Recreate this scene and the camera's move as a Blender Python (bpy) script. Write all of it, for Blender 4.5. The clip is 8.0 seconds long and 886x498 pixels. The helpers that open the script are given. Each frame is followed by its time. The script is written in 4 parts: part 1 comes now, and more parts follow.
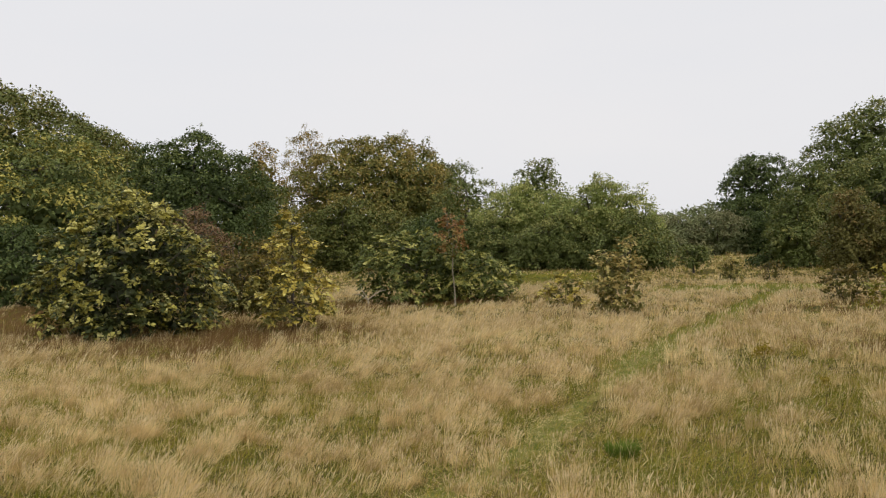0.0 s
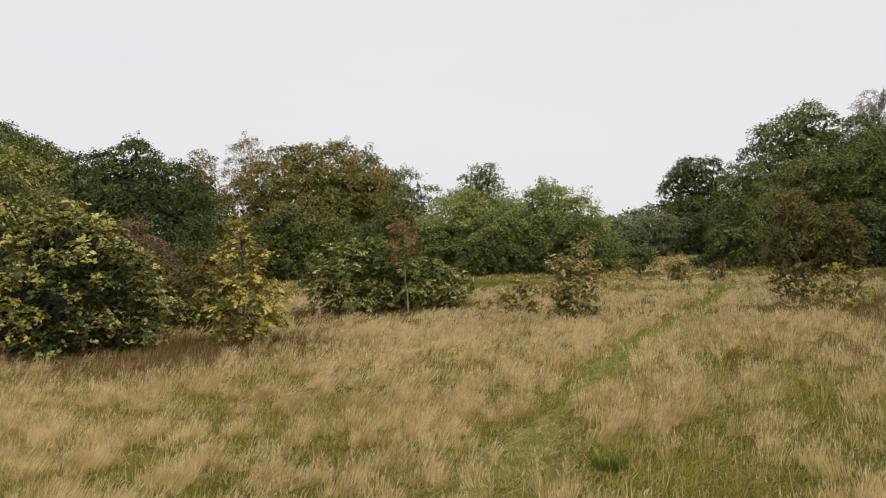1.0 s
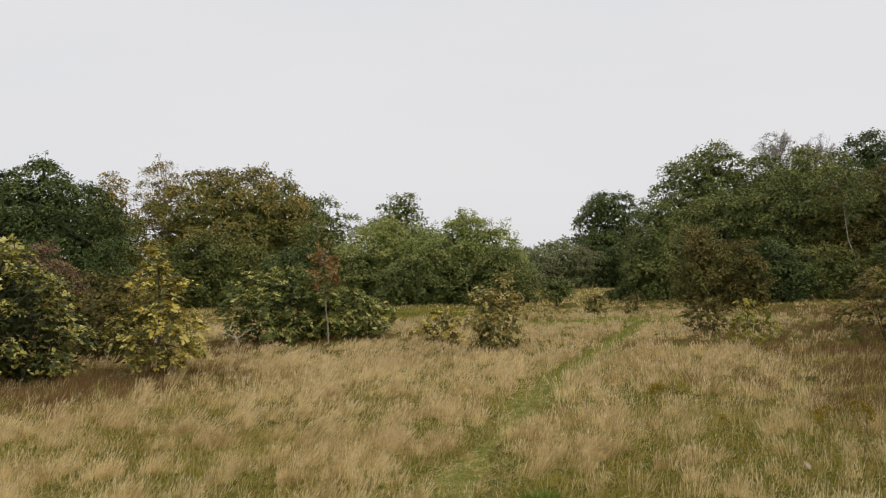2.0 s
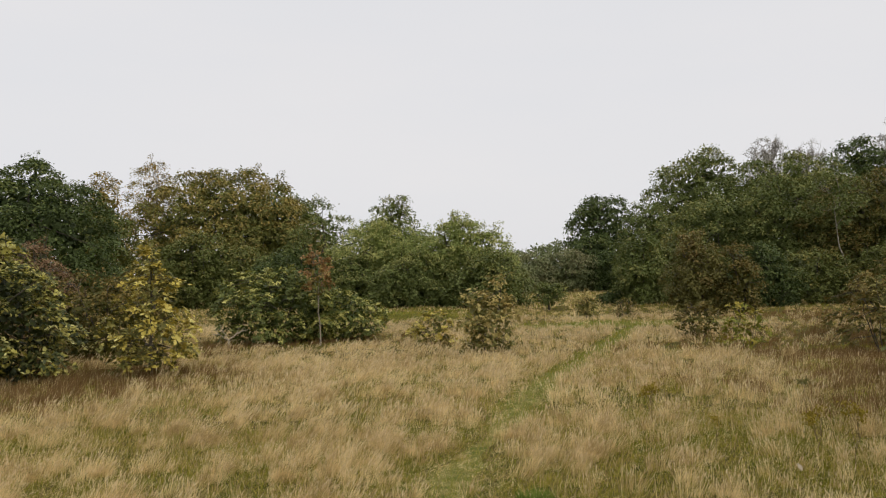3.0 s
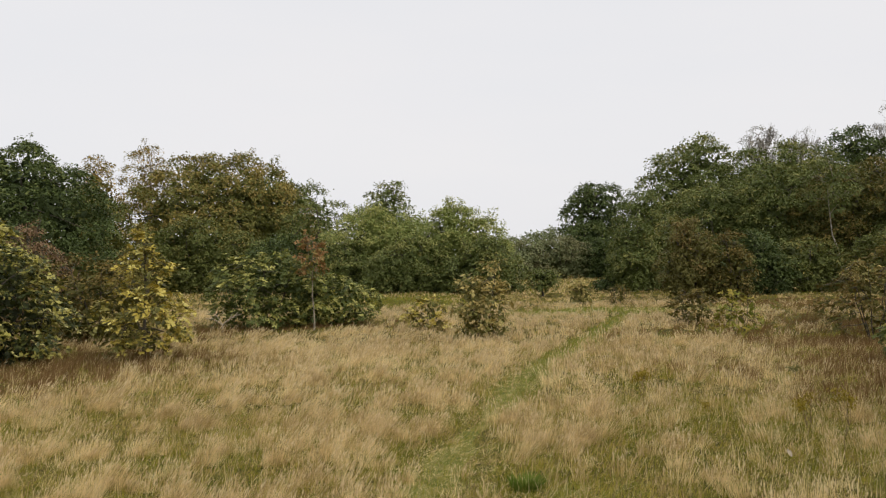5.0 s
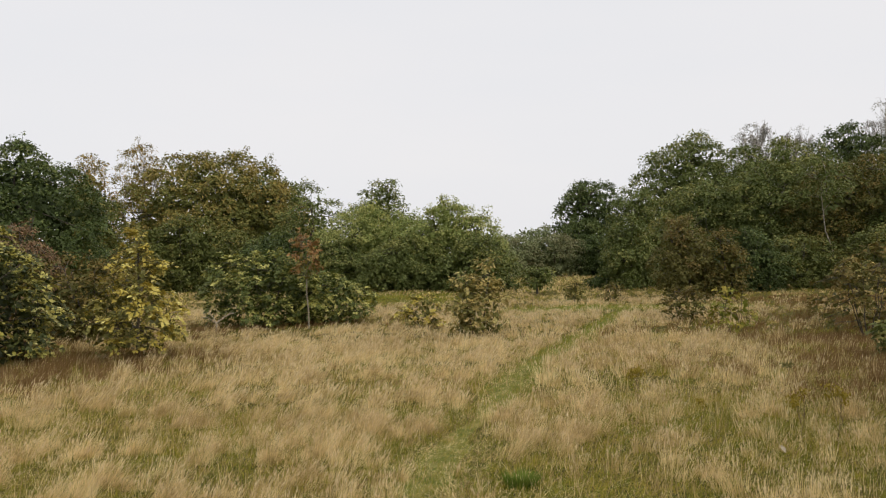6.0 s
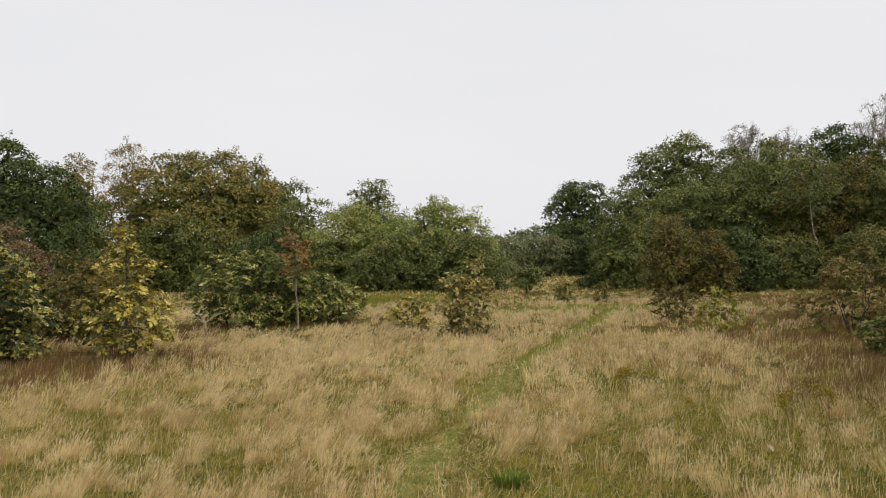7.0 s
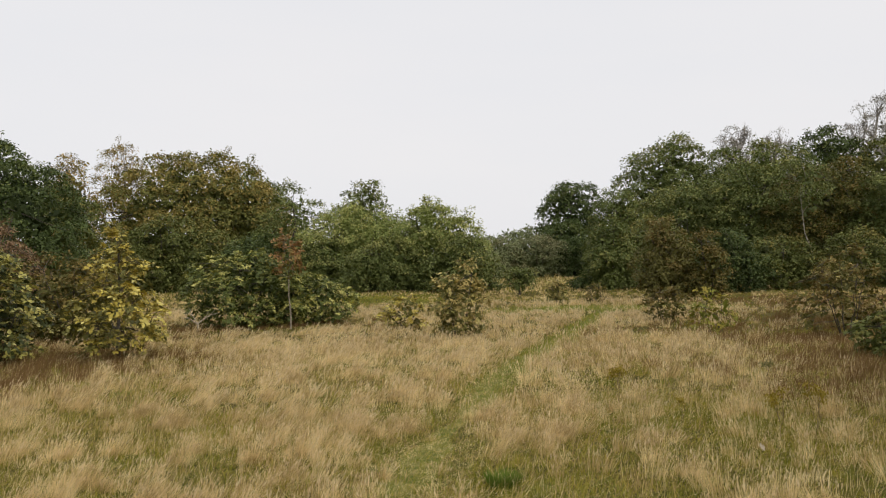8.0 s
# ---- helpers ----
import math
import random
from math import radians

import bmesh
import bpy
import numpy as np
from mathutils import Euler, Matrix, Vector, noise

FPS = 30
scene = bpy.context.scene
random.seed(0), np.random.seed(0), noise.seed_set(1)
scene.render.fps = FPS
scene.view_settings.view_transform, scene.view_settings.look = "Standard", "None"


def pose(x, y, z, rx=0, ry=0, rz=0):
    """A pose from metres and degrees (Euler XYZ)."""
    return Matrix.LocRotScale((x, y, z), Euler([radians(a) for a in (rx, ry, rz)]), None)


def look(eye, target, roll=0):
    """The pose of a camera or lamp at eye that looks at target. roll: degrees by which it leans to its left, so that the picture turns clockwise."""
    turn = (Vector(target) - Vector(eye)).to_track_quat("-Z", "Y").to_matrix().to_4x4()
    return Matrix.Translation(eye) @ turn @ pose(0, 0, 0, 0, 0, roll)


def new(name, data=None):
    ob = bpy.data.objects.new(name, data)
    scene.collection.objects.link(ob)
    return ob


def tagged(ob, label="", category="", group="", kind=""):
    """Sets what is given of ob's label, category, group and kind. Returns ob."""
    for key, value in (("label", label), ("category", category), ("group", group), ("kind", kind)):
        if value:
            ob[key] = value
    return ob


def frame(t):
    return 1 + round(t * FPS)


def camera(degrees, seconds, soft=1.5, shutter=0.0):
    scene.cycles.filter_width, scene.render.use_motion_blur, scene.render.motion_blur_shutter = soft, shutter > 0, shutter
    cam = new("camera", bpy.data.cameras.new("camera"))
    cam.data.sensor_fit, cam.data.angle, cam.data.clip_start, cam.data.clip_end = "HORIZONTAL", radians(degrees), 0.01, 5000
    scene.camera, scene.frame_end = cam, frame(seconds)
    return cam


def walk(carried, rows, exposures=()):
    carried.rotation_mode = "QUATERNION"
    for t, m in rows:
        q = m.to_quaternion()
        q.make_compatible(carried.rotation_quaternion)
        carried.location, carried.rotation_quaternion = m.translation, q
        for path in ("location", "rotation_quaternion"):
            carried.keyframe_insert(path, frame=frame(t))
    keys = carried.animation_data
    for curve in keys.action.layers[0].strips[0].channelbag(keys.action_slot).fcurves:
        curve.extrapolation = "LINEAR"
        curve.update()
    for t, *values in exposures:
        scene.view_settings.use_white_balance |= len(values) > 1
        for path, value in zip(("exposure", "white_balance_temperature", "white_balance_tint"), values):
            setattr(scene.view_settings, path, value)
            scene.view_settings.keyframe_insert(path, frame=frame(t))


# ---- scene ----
cam = camera(55.8, 8.0, soft=1.2)

PATH = [
    (0.0, pose(0.429, -0.247, 1.559, 89.33, 1.62, 10.43)),
    (0.3, pose(0.313, -0.176, 1.567, 89.25, 1.86, 7.63)),
    (0.5, pose(0.246, -0.124, 1.575, 89.28, 1.96, 7.03)),
    (0.7, pose(0.209, -0.072, 1.582, 89.37, 2.10, 6.66)),
    (1.0, pose(0.152, 0.005, 1.586, 89.57, 2.65, 6.44)),
    (1.2, pose(0.119, 0.020, 1.603, 89.79, 2.52, 5.71)),
    (1.5, pose(0.061, 0.035, 1.617, 90.40, 2.19, 2.25)),
    (1.7, pose(0.044, 0.032, 1.626, 90.87, 1.83, 1.39)),
    (2.0, pose(0.018, 0.023, 1.627, 91.35, 1.74, 0.72)),
    (2.2, pose(0.013, 0.023, 1.624, 91.48, 1.69, 0.55)),
    (3.3, pose(-0.006, 0.014, 1.602, 91.54, 1.22, 0.00)),
    (3.5, pose(-0.008, 0.012, 1.603, 91.53, 1.04, -0.02)),
    (4.0, pose(0.0, 0.006, 1.602, 91.46, 0.97, 0.01)),
    (4.5, pose(0.0, 0.0, 1.6, 91.06, 1.02, 0.0)),
    (4.7, pose(-0.001, 0.002, 1.600, 90.82, 1.02, -0.06)),
    (5.8, pose(0.008, 0.010, 1.595, 90.42, 1.09, -0.61)),
    (6.0, pose(0.006, 0.012, 1.593, 90.44, 1.17, -0.59)),
    (6.5, pose(0.004, 0.011, 1.588, 90.42, 1.12, -0.99)),
    (7.0, pose(0.007, 0.019, 1.587, 90.45, 1.10, -1.29)),
    (7.5, pose(0.009, 0.021, 1.584, 90.51, 1.11, -1.81)),
    (8.0, pose(0.009, 0.002, 1.582, 90.49, 1.11, -1.77)),
]
walk(cam, PATH, [(0.0, -0.03), (1.0, -0.02), (1.5, -0.12), (2.2, -0.11), (3.5, -0.09), (4.2, -0.04), (4.6, 0.0), (8.0, 0.0)])

# ---- sky and light: thin, even overcast ----
world = bpy.data.worlds.new("overcast_sky")
scene.world = world
world.use_nodes = True
wn, wl = world.node_tree.nodes, world.node_tree.links
wn.clear()
sky = wn.new("ShaderNodeTexSky")
sky.sky_type, sky.sun_disc = "NISHITA", False
sky.sun_elevation, sky.sun_rotation = radians(47), radians(133)
sky.dust_density, sky.air_density = 4.0, 1.0
cloud = wn.new("ShaderNodeTexNoise")
cloud.inputs["Scale"].default_value, cloud.inputs["Detail"].default_value = 1.6, 4
coord = wn.new("ShaderNodeTexCoord")
stretch = wn.new("ShaderNodeMapping")
stretch.inputs["Scale"].default_value = (1, 1, 4)
tone = wn.new("ShaderNodeValToRGB")
tone.color_ramp.elements[0].position, tone.color_ramp.elements[1].position = 0.3, 0.75
tone.color_ramp.elements[0].color = (0.83, 0.835, 0.865, 1)
tone.color_ramp.elements[1].color = (0.88, 0.865, 0.875, 1)
gain = wn.new("ShaderNodeVectorMath")
gain.operation, gain.inputs[3].default_value = "SCALE", 10.0
cover = wn.new("ShaderNodeMixRGB")
cover.inputs[0].default_value = 0.94
back, out = wn.new("ShaderNodeBackground"), wn.new("ShaderNodeOutputWorld")
back.inputs["Strength"].default_value = 0.1
wl.new(coord.outputs["Generated"], stretch.inputs["Vector"])
wl.new(stretch.outputs["Vector"], cloud.inputs["Vector"])
wl.new(cloud.outputs["Fac"], tone.inputs["Fac"])
wl.new(tone.outputs["Color"], gain.inputs[0])
wl.new(sky.outputs["Color"], cover.inputs[1])
wl.new(gain.outputs["Vector"], cover.inputs[2])
wl.new(cover.outputs["Color"], back.inputs["Color"])
wl.new(back.outputs["Background"], out.inputs["Surface"])

sun = new("sun", bpy.data.lights.new("sun", "SUN"))
sun.data.energy, sun.data.angle, sun.data.color = 1.5, radians(25), (1, 0.93, 0.82)
sun.matrix_world = look((16, -15, 24), (0, 0, 0))


# ---- materials ----
def nodes_of(name):
    m = bpy.data.materials.new(name)
    m.use_nodes = True
    n, l = m.node_tree.nodes, m.node_tree.links
    n.clear()
    return m, n, l, n.new("ShaderNodeOutputMaterial")


def ramp(n, stops):
    r = n.new("ShaderNodeValToRGB")
    e = r.color_ramp.elements
    while len(e) < len(stops):
        e.new(0.5)
    for k, (p, c) in enumerate(stops):
        e[k].position, e[k].color = p, (*c, 1)
    return r


def noise_tex(n, l, scale, detail=3, space="Object"):
    c, t = n.new("ShaderNodeTexCoord"), n.new("ShaderNodeTexNoise")
    t.inputs["Scale"].default_value, t.inputs["Detail"].default_value = scale, detail
    l.new(c.outputs[space], t.inputs["Vector"])
    return t


def leaf_material(name, stops, turned, share, through_light=0.2, gloss=0.16):
    """Leaves: every leaf its own tint; whole sprigs have turned colour, by the share given."""
    m, n, l, o = nodes_of(name)
    g = n.new("ShaderNodeNewGeometry")
    r, r2 = ramp(n, stops), ramp(n, turned)
    sprig = n.new("ShaderNodeAttribute")
    sprig.attribute_name = "turned"
    spin, part_of, tint = n.new("ShaderNodeMath"), n.new("ShaderNodeMath"), n.new("ShaderNodeMath")
    spin.operation, part_of.operation, tint.operation = "MULTIPLY", "FRACT", "MULTIPLY_ADD"
    l.new(sprig.outputs["Fac"], spin.inputs[0])
    spin.inputs[1].default_value = 11.0
    l.new(spin.outputs[0], part_of.inputs[0])
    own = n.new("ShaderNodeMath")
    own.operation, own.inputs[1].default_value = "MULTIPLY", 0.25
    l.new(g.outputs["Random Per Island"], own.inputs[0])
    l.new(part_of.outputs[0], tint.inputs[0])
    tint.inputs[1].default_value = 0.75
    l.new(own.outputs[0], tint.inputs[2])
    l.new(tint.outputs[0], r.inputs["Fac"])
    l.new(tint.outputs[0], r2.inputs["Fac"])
    turn = n.new("ShaderNodeMath")
    turn.operation = "MULTIPLY_ADD"
    l.new(g.outputs["Random Per Island"], turn.inputs[0])
    turn.inputs[1].default_value = 0.16
    l.new(sprig.outputs["Fac"], turn.inputs[2])
    k = n.new("ShaderNodeMapRange")
    k.inputs["From Min"].default_value, k.inputs["From Max"].default_value = 1.0 - share, 1.14 - share
    l.new(turn.outputs[0], k.inputs["Value"])
    mix = n.new("ShaderNodeMixRGB")
    l.new(k.outputs["Result"], mix.inputs[0])
    l.new(r.outputs["Color"], mix.inputs[1])
    l.new(r2.outputs["Color"], mix.inputs[2])
    p, tr, add = n.new("ShaderNodeBsdfPrincipled"), n.new("ShaderNodeBsdfTranslucent"), n.new("ShaderNodeMixShader")
    p.inputs["Roughness"].default_value = 0.5
    p.inputs["Specular IOR Level"].default_value = gloss
    l.new(mix.outputs["Color"], p.inputs["Base Color"])
    l.new(mix.outputs["Color"], tr.inputs["Color"])
    add.inputs[0].default_value = through_light
    l.new(p.outputs[0], add.inputs[1])
    l.new(tr.outputs[0], add.inputs[2])
    l.new(add.outputs[0], o.inputs["Surface"])
    return m


def bark_material(name, dark, light, scale):
    m, n, l, o = nodes_of(name)
    p = n.new("ShaderNodeBsdfPrincipled")
    t = noise_tex(n, l, scale, 6)
    r = ramp(n, [(0.35, dark), (0.65, light)])
    l.new(t.outputs["Fac"], r.inputs["Fac"])
    l.new(r.outputs["Color"], p.inputs["Base Color"])
    p.inputs["Roughness"].default_value = 0.9
    b = n.new("ShaderNodeBump")
    b.inputs["Strength"].default_value, b.inputs["Distance"].default_value = 0.6, 0.01
    l.new(t.outputs["Fac"], b.inputs["Height"])
    l.new(b.outputs["Normal"], p.inputs["Normal"])
    l.new(p.outputs[0], o.inputs["Surface"])
    return m


def grass_material(name, stops, patch_stops, amount, through_light=0.3):
    """Blades: a tint for each blade, drifting over the meadow."""
    m, n, l, o = nodes_of(name)
    g = n.new("ShaderNodeNewGeometry")
    r = ramp(n, stops)
    l.new(g.outputs["Random Per Island"], r.inputs["Fac"])
    t = noise_tex(n, l, 0.55, 4)
    r2 = ramp(n, patch_stops)
    t2 = noise_tex(n, l, 7.5, 2)
    both = n.new("ShaderNodeMath")
    both.operation = "MULTIPLY_ADD"
    l.new(t2.outputs["Fac"], both.inputs[0])
    both.inputs[1].default_value = 0.9
    half_up = n.new("ShaderNodeMath")
    half_up.operation = "MULTIPLY_ADD"
    l.new(t.outputs["Fac"], half_up.inputs[0])
    half_up.inputs[1].default_value, half_up.inputs[2].default_value = 0.5, -0.21
    l.new(half_up.outputs[0], both.inputs[2])
    l.new(both.outputs[0], r2.inputs["Fac"])
    mix = n.new("ShaderNodeMixRGB")
    mix.inputs[0].default_value = amount
    l.new(r.outputs["Color"], mix.inputs[1])
    l.new(r2.outputs["Color"], mix.inputs[2])
    p, tr, add = n.new("ShaderNodeBsdfPrincipled"), n.new("ShaderNodeBsdfTranslucent"), n.new("ShaderNodeMixShader")
    p.inputs["Roughness"].default_value = 0.75
    p.inputs["Specular IOR Level"].default_value = 0.2
    l.new(mix.outputs["Color"], p.inputs["Base Color"])
    l.new(mix.outputs["Color"], tr.inputs["Color"])
    add.inputs[0].default_value = through_light
    l.new(p.outputs[0], add.inputs[1])
    l.new(tr.outputs[0], add.inputs[2])
    l.new(add.outputs[0], o.inputs["Surface"])
    return m


def ground_material(name, wide_stops, fine_stops):
    m, n, l, o = nodes_of(name)
    p = n.new("ShaderNodeBsdfPrincipled")
    a, b, c = noise_tex(n, l, 0.35, 6), noise_tex(n, l, 6.0, 5), noise_tex(n, l, 60.0, 3)
    ra = ramp(n, wide_stops)
    rb = ramp(n, fine_stops)
    rc = ramp(n, [(0.3, (0.4, 0.4, 0.4)), (0.7, (1, 1, 1))])
    l.new(a.outputs["Fac"], ra.inputs["Fac"])
    l.new(b.outputs["Fac"], rb.inputs["Fac"])
    l.new(c.outputs["Fac"], rc.inputs["Fac"])
    m1, m2 = n.new("ShaderNodeMixRGB"), n.new("ShaderNodeMixRGB")
    m1.inputs[0].default_value = 0.5
    l.new(ra.outputs["Color"], m1.inputs[1])
    l.new(rb.outputs["Color"], m1.inputs[2])
    m2.blend_type, m2.inputs[0].default_value = "MULTIPLY", 0.7
    l.new(m1.outputs["Color"], m2.inputs[1])
    l.new(rc.outputs["Color"], m2.inputs[2])
    l.new(m2.outputs["Color"], p.inputs["Base Color"])
    p.inputs["Roughness"].default_value = 0.95
    p.inputs["Specular IOR Level"].default_value = 0.05
    bump = n.new("ShaderNodeBump")
    bump.inputs["Strength"].default_value, bump.inputs["Distance"].default_value = 0.7, 0.04
    l.new(b.outputs["Fac"], bump.inputs["Height"])
    l.new(bump.outputs["Normal"], p.inputs["Normal"])
    l.new(p.outputs[0], o.inputs["Surface"])
    return m


SOIL = ground_material("meadow_soil", [(0.38, (0.063, 0.065, 0.0128)), (0.5, (0.116, 0.1, 0.024)), (0.62, (0.2, 0.155, 0.048))], [(0.38, (0.0473, 0.05, 0.0096)), (0.6, (0.231, 0.18, 0.056))])
MOWN = ground_material("mown_strip", [(0.38, (0.16, 0.20, 0.04)), (0.5, (0.23, 0.25, 0.06)), (0.62, (0.33, 0.31, 0.10))], [(0.4, (0.15, 0.20, 0.035)), (0.62, (0.40, 0.36, 0.14))])
TURF = ground_material("trodden_turf", [(0.38, (0.126, 0.147, 0.0263)), (0.5, (0.2, 0.2, 0.0473)), (0.62, (0.315, 0.263, 0.0945))], [(0.4, (0.105, 0.137, 0.021)), (0.62, (0.441, 0.357, 0.147))])
STRAW = grass_material("straw_blades", [(0, (0.348, 0.237, 0.103)), (0.4, (0.722, 0.526, 0.246)), (0.8, (0.953, 0.764, 0.412)), (1, (0.535, 0.463, 0.145))],
                       [(0.38, (0.314, 0.216, 0.0905)), (0.47, (0.674, 0.493, 0.22)), (0.58, (0.953, 0.787, 0.422))], 0.65, 0.3)
PANICLE = grass_material("seed_head_chaff", [(0, (0.55, 0.398, 0.205)), (0.6, (0.782, 0.617, 0.363)), (1, (0.909, 0.775, 0.493))],
                         [(0.38, (0.592, 0.429, 0.232)), (0.58, (0.866, 0.734, 0.446))], 0.5, 0.35)
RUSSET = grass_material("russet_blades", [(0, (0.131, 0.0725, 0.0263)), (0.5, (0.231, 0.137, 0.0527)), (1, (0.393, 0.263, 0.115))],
                        [(0.38, (0.154, 0.0892, 0.0334)), (0.6, (0.307, 0.19, 0.0791))], 0.5, 0.25)
GREEN = grass_material("green_blades", [(0, (0.0746, 0.0925, 0.0088)), (0.45, (0.224, 0.232, 0.0206)), (0.7, (0.426, 0.371, 0.0513)), (1, (0.703, 0.545, 0.162))],
                       [(0.38, (0.49, 0.38, 0.0806)), (0.47, (0.277, 0.273, 0.0278)), (0.58, (0.128, 0.149, 0.0125))], 0.6, 0.35)
LUSH = grass_material("lush_blades", [(0, (0.14, 0.193, 0.0301)), (0.7, (0.257, 0.299, 0.0604)), (1, (0.466, 0.42, 0.151))], [(0.35, (0.175, 0.221, 0.0378)), (0.6, (0.315, 0.332, 0.083))], 0.5, 0.35)

VIVID = grass_material("vivid_green_blades", [(0, (0.0919, 0.158, 0.0173)), (1, (0.223, 0.284, 0.0462))], [(0.3, (0.118, 0.179, 0.0231)), (0.7, (0.184, 0.242, 0.0404))], 0.4)

OAK_BARK = bark_material("oak_bark", (0.05, 0.042, 0.032), (0.13, 0.11, 0.085), 9)
GREY_BARK = bark_material("grey_sapling_bark", (0.17, 0.14, 0.10), (0.34, 0.29, 0.22), 14)
BIRCH_BARK = bark_material("birch_bark", (0.16, 0.14, 0.12), (0.58, 0.54, 0.48), 5)
STALK = bark_material("withered_stalk", (0.15, 0.11, 0.045), (0.30, 0.23, 0.10), 20)
PALE_BARK = bark_material("pale_birch_bark", (0.22, 0.19, 0.14), (0.46, 0.41, 0.33), 5)
DEAD_WOOD = bark_material("weathered_dead_wood", (0.34, 0.28, 0.2), (0.58, 0.5, 0.38), 16)

YELLOW_OAK = leaf_material("yellowing_oak_leaves", [(0, (0.0313, 0.0426, 0.0112)), (0.6, (0.0646, 0.0795, 0.0183)), (1, (0.129, 0.143, 0.0386))],
                           [(0, (0.309, 0.266, 0.0425)), (0.6, (0.53, 0.485, 0.119)), (1, (0.688, 0.647, 0.29))], 0.46, 0.2, 0.35)
GOLD_OAK = leaf_material("golden_oak_leaves", [(0, (0.0917, 0.0917, 0.0191)), (0.6, (0.172, 0.164, 0.0346)), (1, (0.274, 0.247, 0.0636))],
                         [(0, (0.383, 0.282, 0.0426)), (0.6, (0.616, 0.507, 0.099)), (1, (0.849, 0.773, 0.305))], 0.52, 0.2, 0.35)
GREEN_OAK = leaf_material("green_oak_leaves", [(0, (0.068, 0.0926, 0.0204)), (0.6, (0.144, 0.174, 0.0391)), (1, (0.288, 0.307, 0.085))],
                          [(0, (0.347, 0.335, 0.0624)), (1, (0.639, 0.601, 0.203))], 0.36, 0.2, 0.35)
TALL_OAK = leaf_material("tall_oak_leaves", [(0, (0.0909, 0.119, 0.0371)), (0.6, (0.171, 0.205, 0.0584)), (1, (0.242, 0.265, 0.093))],
                         [(0, (0.344, 0.302, 0.066)), (1, (0.565, 0.494, 0.133))], 0.38)
DARK_OAK = leaf_material("dark_oak_leaves", [(0, (0.0514, 0.0732, 0.0241)), (0.6, (0.0904, 0.122, 0.0366)), (1, (0.137, 0.18, 0.0568))],
                         [(0, (0.147, 0.172, 0.0444)), (1, (0.216, 0.243, 0.0727))], 0.25, 0.2)
OLIVE = leaf_material("olive_brown_leaves", [(0, (0.0858, 0.0913, 0.0253)), (0.6, (0.138, 0.142, 0.0367)), (1, (0.186, 0.186, 0.0526))],
                      [(0, (0.193, 0.137, 0.0367)), (1, (0.275, 0.201, 0.057))], 0.3, 0.2)
MID_GREEN = leaf_material("mid_green_leaves", [(0, (0.095, 0.119, 0.0336)), (0.6, (0.158, 0.189, 0.0548)), (1, (0.229, 0.265, 0.0885))],
                          [(0, (0.239, 0.23, 0.0631)), (1, (0.349, 0.337, 0.106))], 0.30, 0.2)
PALE_GREEN = leaf_material("pale_green_leaves", [(0, (0.215, 0.254, 0.0716)), (0.6, (0.274, 0.321, 0.0972)), (1, (0.352, 0.392, 0.129))],
                           [(0, (0.409, 0.41, 0.132)), (1, (0.519, 0.511, 0.184))], 0.36, 0.36)
BIRCH_LEAF = leaf_material("thin_birch_leaves", [(0, (0.163, 0.147, 0.0403)), (1, (0.31, 0.265, 0.069))],
                           [(0, (0.325, 0.206, 0.046)), (1, (0.486, 0.325, 0.0805))], 0.40, 0.2)
GREY_BIRCH = leaf_material("grey_birch_twigs", [(0, (0.20, 0.185, 0.15)), (1, (0.37, 0.345, 0.28))], [(0, (0.25, 0.23, 0.15)), (1, (0.38, 0.34, 0.22))], 0.3, 0.2)
DEEP_OAK = leaf_material("deep_green_leaves", [(0, (0.0986, 0.119, 0.0322)), (1, (0.198, 0.216, 0.0617))],
                         [(0, (0.221, 0.197, 0.0501)), (1, (0.319, 0.266, 0.0777))], 0.30, 0.2)
RUSSET_OAK = leaf_material("russet_green_leaves", [(0, (0.13, 0.139, 0.0366)), (1, (0.239, 0.241, 0.0645))],
                           [(0, (0.262, 0.201, 0.0528)), (1, (0.386, 0.298, 0.0848))], 0.45, 0.2)
AMBER_DARK = leaf_material("dull_amber_leaves", [(0, (0.0922, 0.0895, 0.0223)), (1, (0.184, 0.165, 0.0469))],
                           [(0, (0.175, 0.129, 0.0357)), (1, (0.295, 0.219, 0.067))], 0.45, 0.25)
BROWN_LEAF = leaf_material("brown_autumn_leaves", [(0, (0.125, 0.12, 0.0327)), (1, (0.227, 0.205, 0.0653))],
                           [(0, (0.182, 0.13, 0.0432)), (1, (0.317, 0.221, 0.0783))], 0.3, 0.2)
RUST_LEAF = leaf_material("rust_red_leaves", [(0, (0.20, 0.17, 0.045)), (1, (0.32, 0.26, 0.08))],
                          [(0, (0.30, 0.16, 0.06)), (1, (0.50, 0.30, 0.13))], 0.55, 0.25)
AMBER_LEAF = leaf_material("amber_oak_leaves", [(0, (0.16, 0.155, 0.045)), (1, (0.36, 0.33, 0.10))],
                           [(0, (0.36, 0.28, 0.085)), (1, (0.64, 0.52, 0.20))], 0.5, 0.25, 0.3)
MAUVE_TWIG = leaf_material("purple_brown_leaves", [(0, (0.14, 0.12, 0.03)), (1, (0.22, 0.18, 0.05))],
                           [(0, (0.17, 0.105, 0.055)), (1, (0.29, 0.185, 0.10))], 0.6, 0.2)
# distant foliage: aerial haze is mixed into these paler, greyer leaf colours
HAZED_LEAF = leaf_material("haze_tinted_leaves", [(0, (0.178, 0.206, 0.0903)), (1, (0.273, 0.299, 0.139))],
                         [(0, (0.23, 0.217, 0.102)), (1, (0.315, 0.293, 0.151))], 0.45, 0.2)
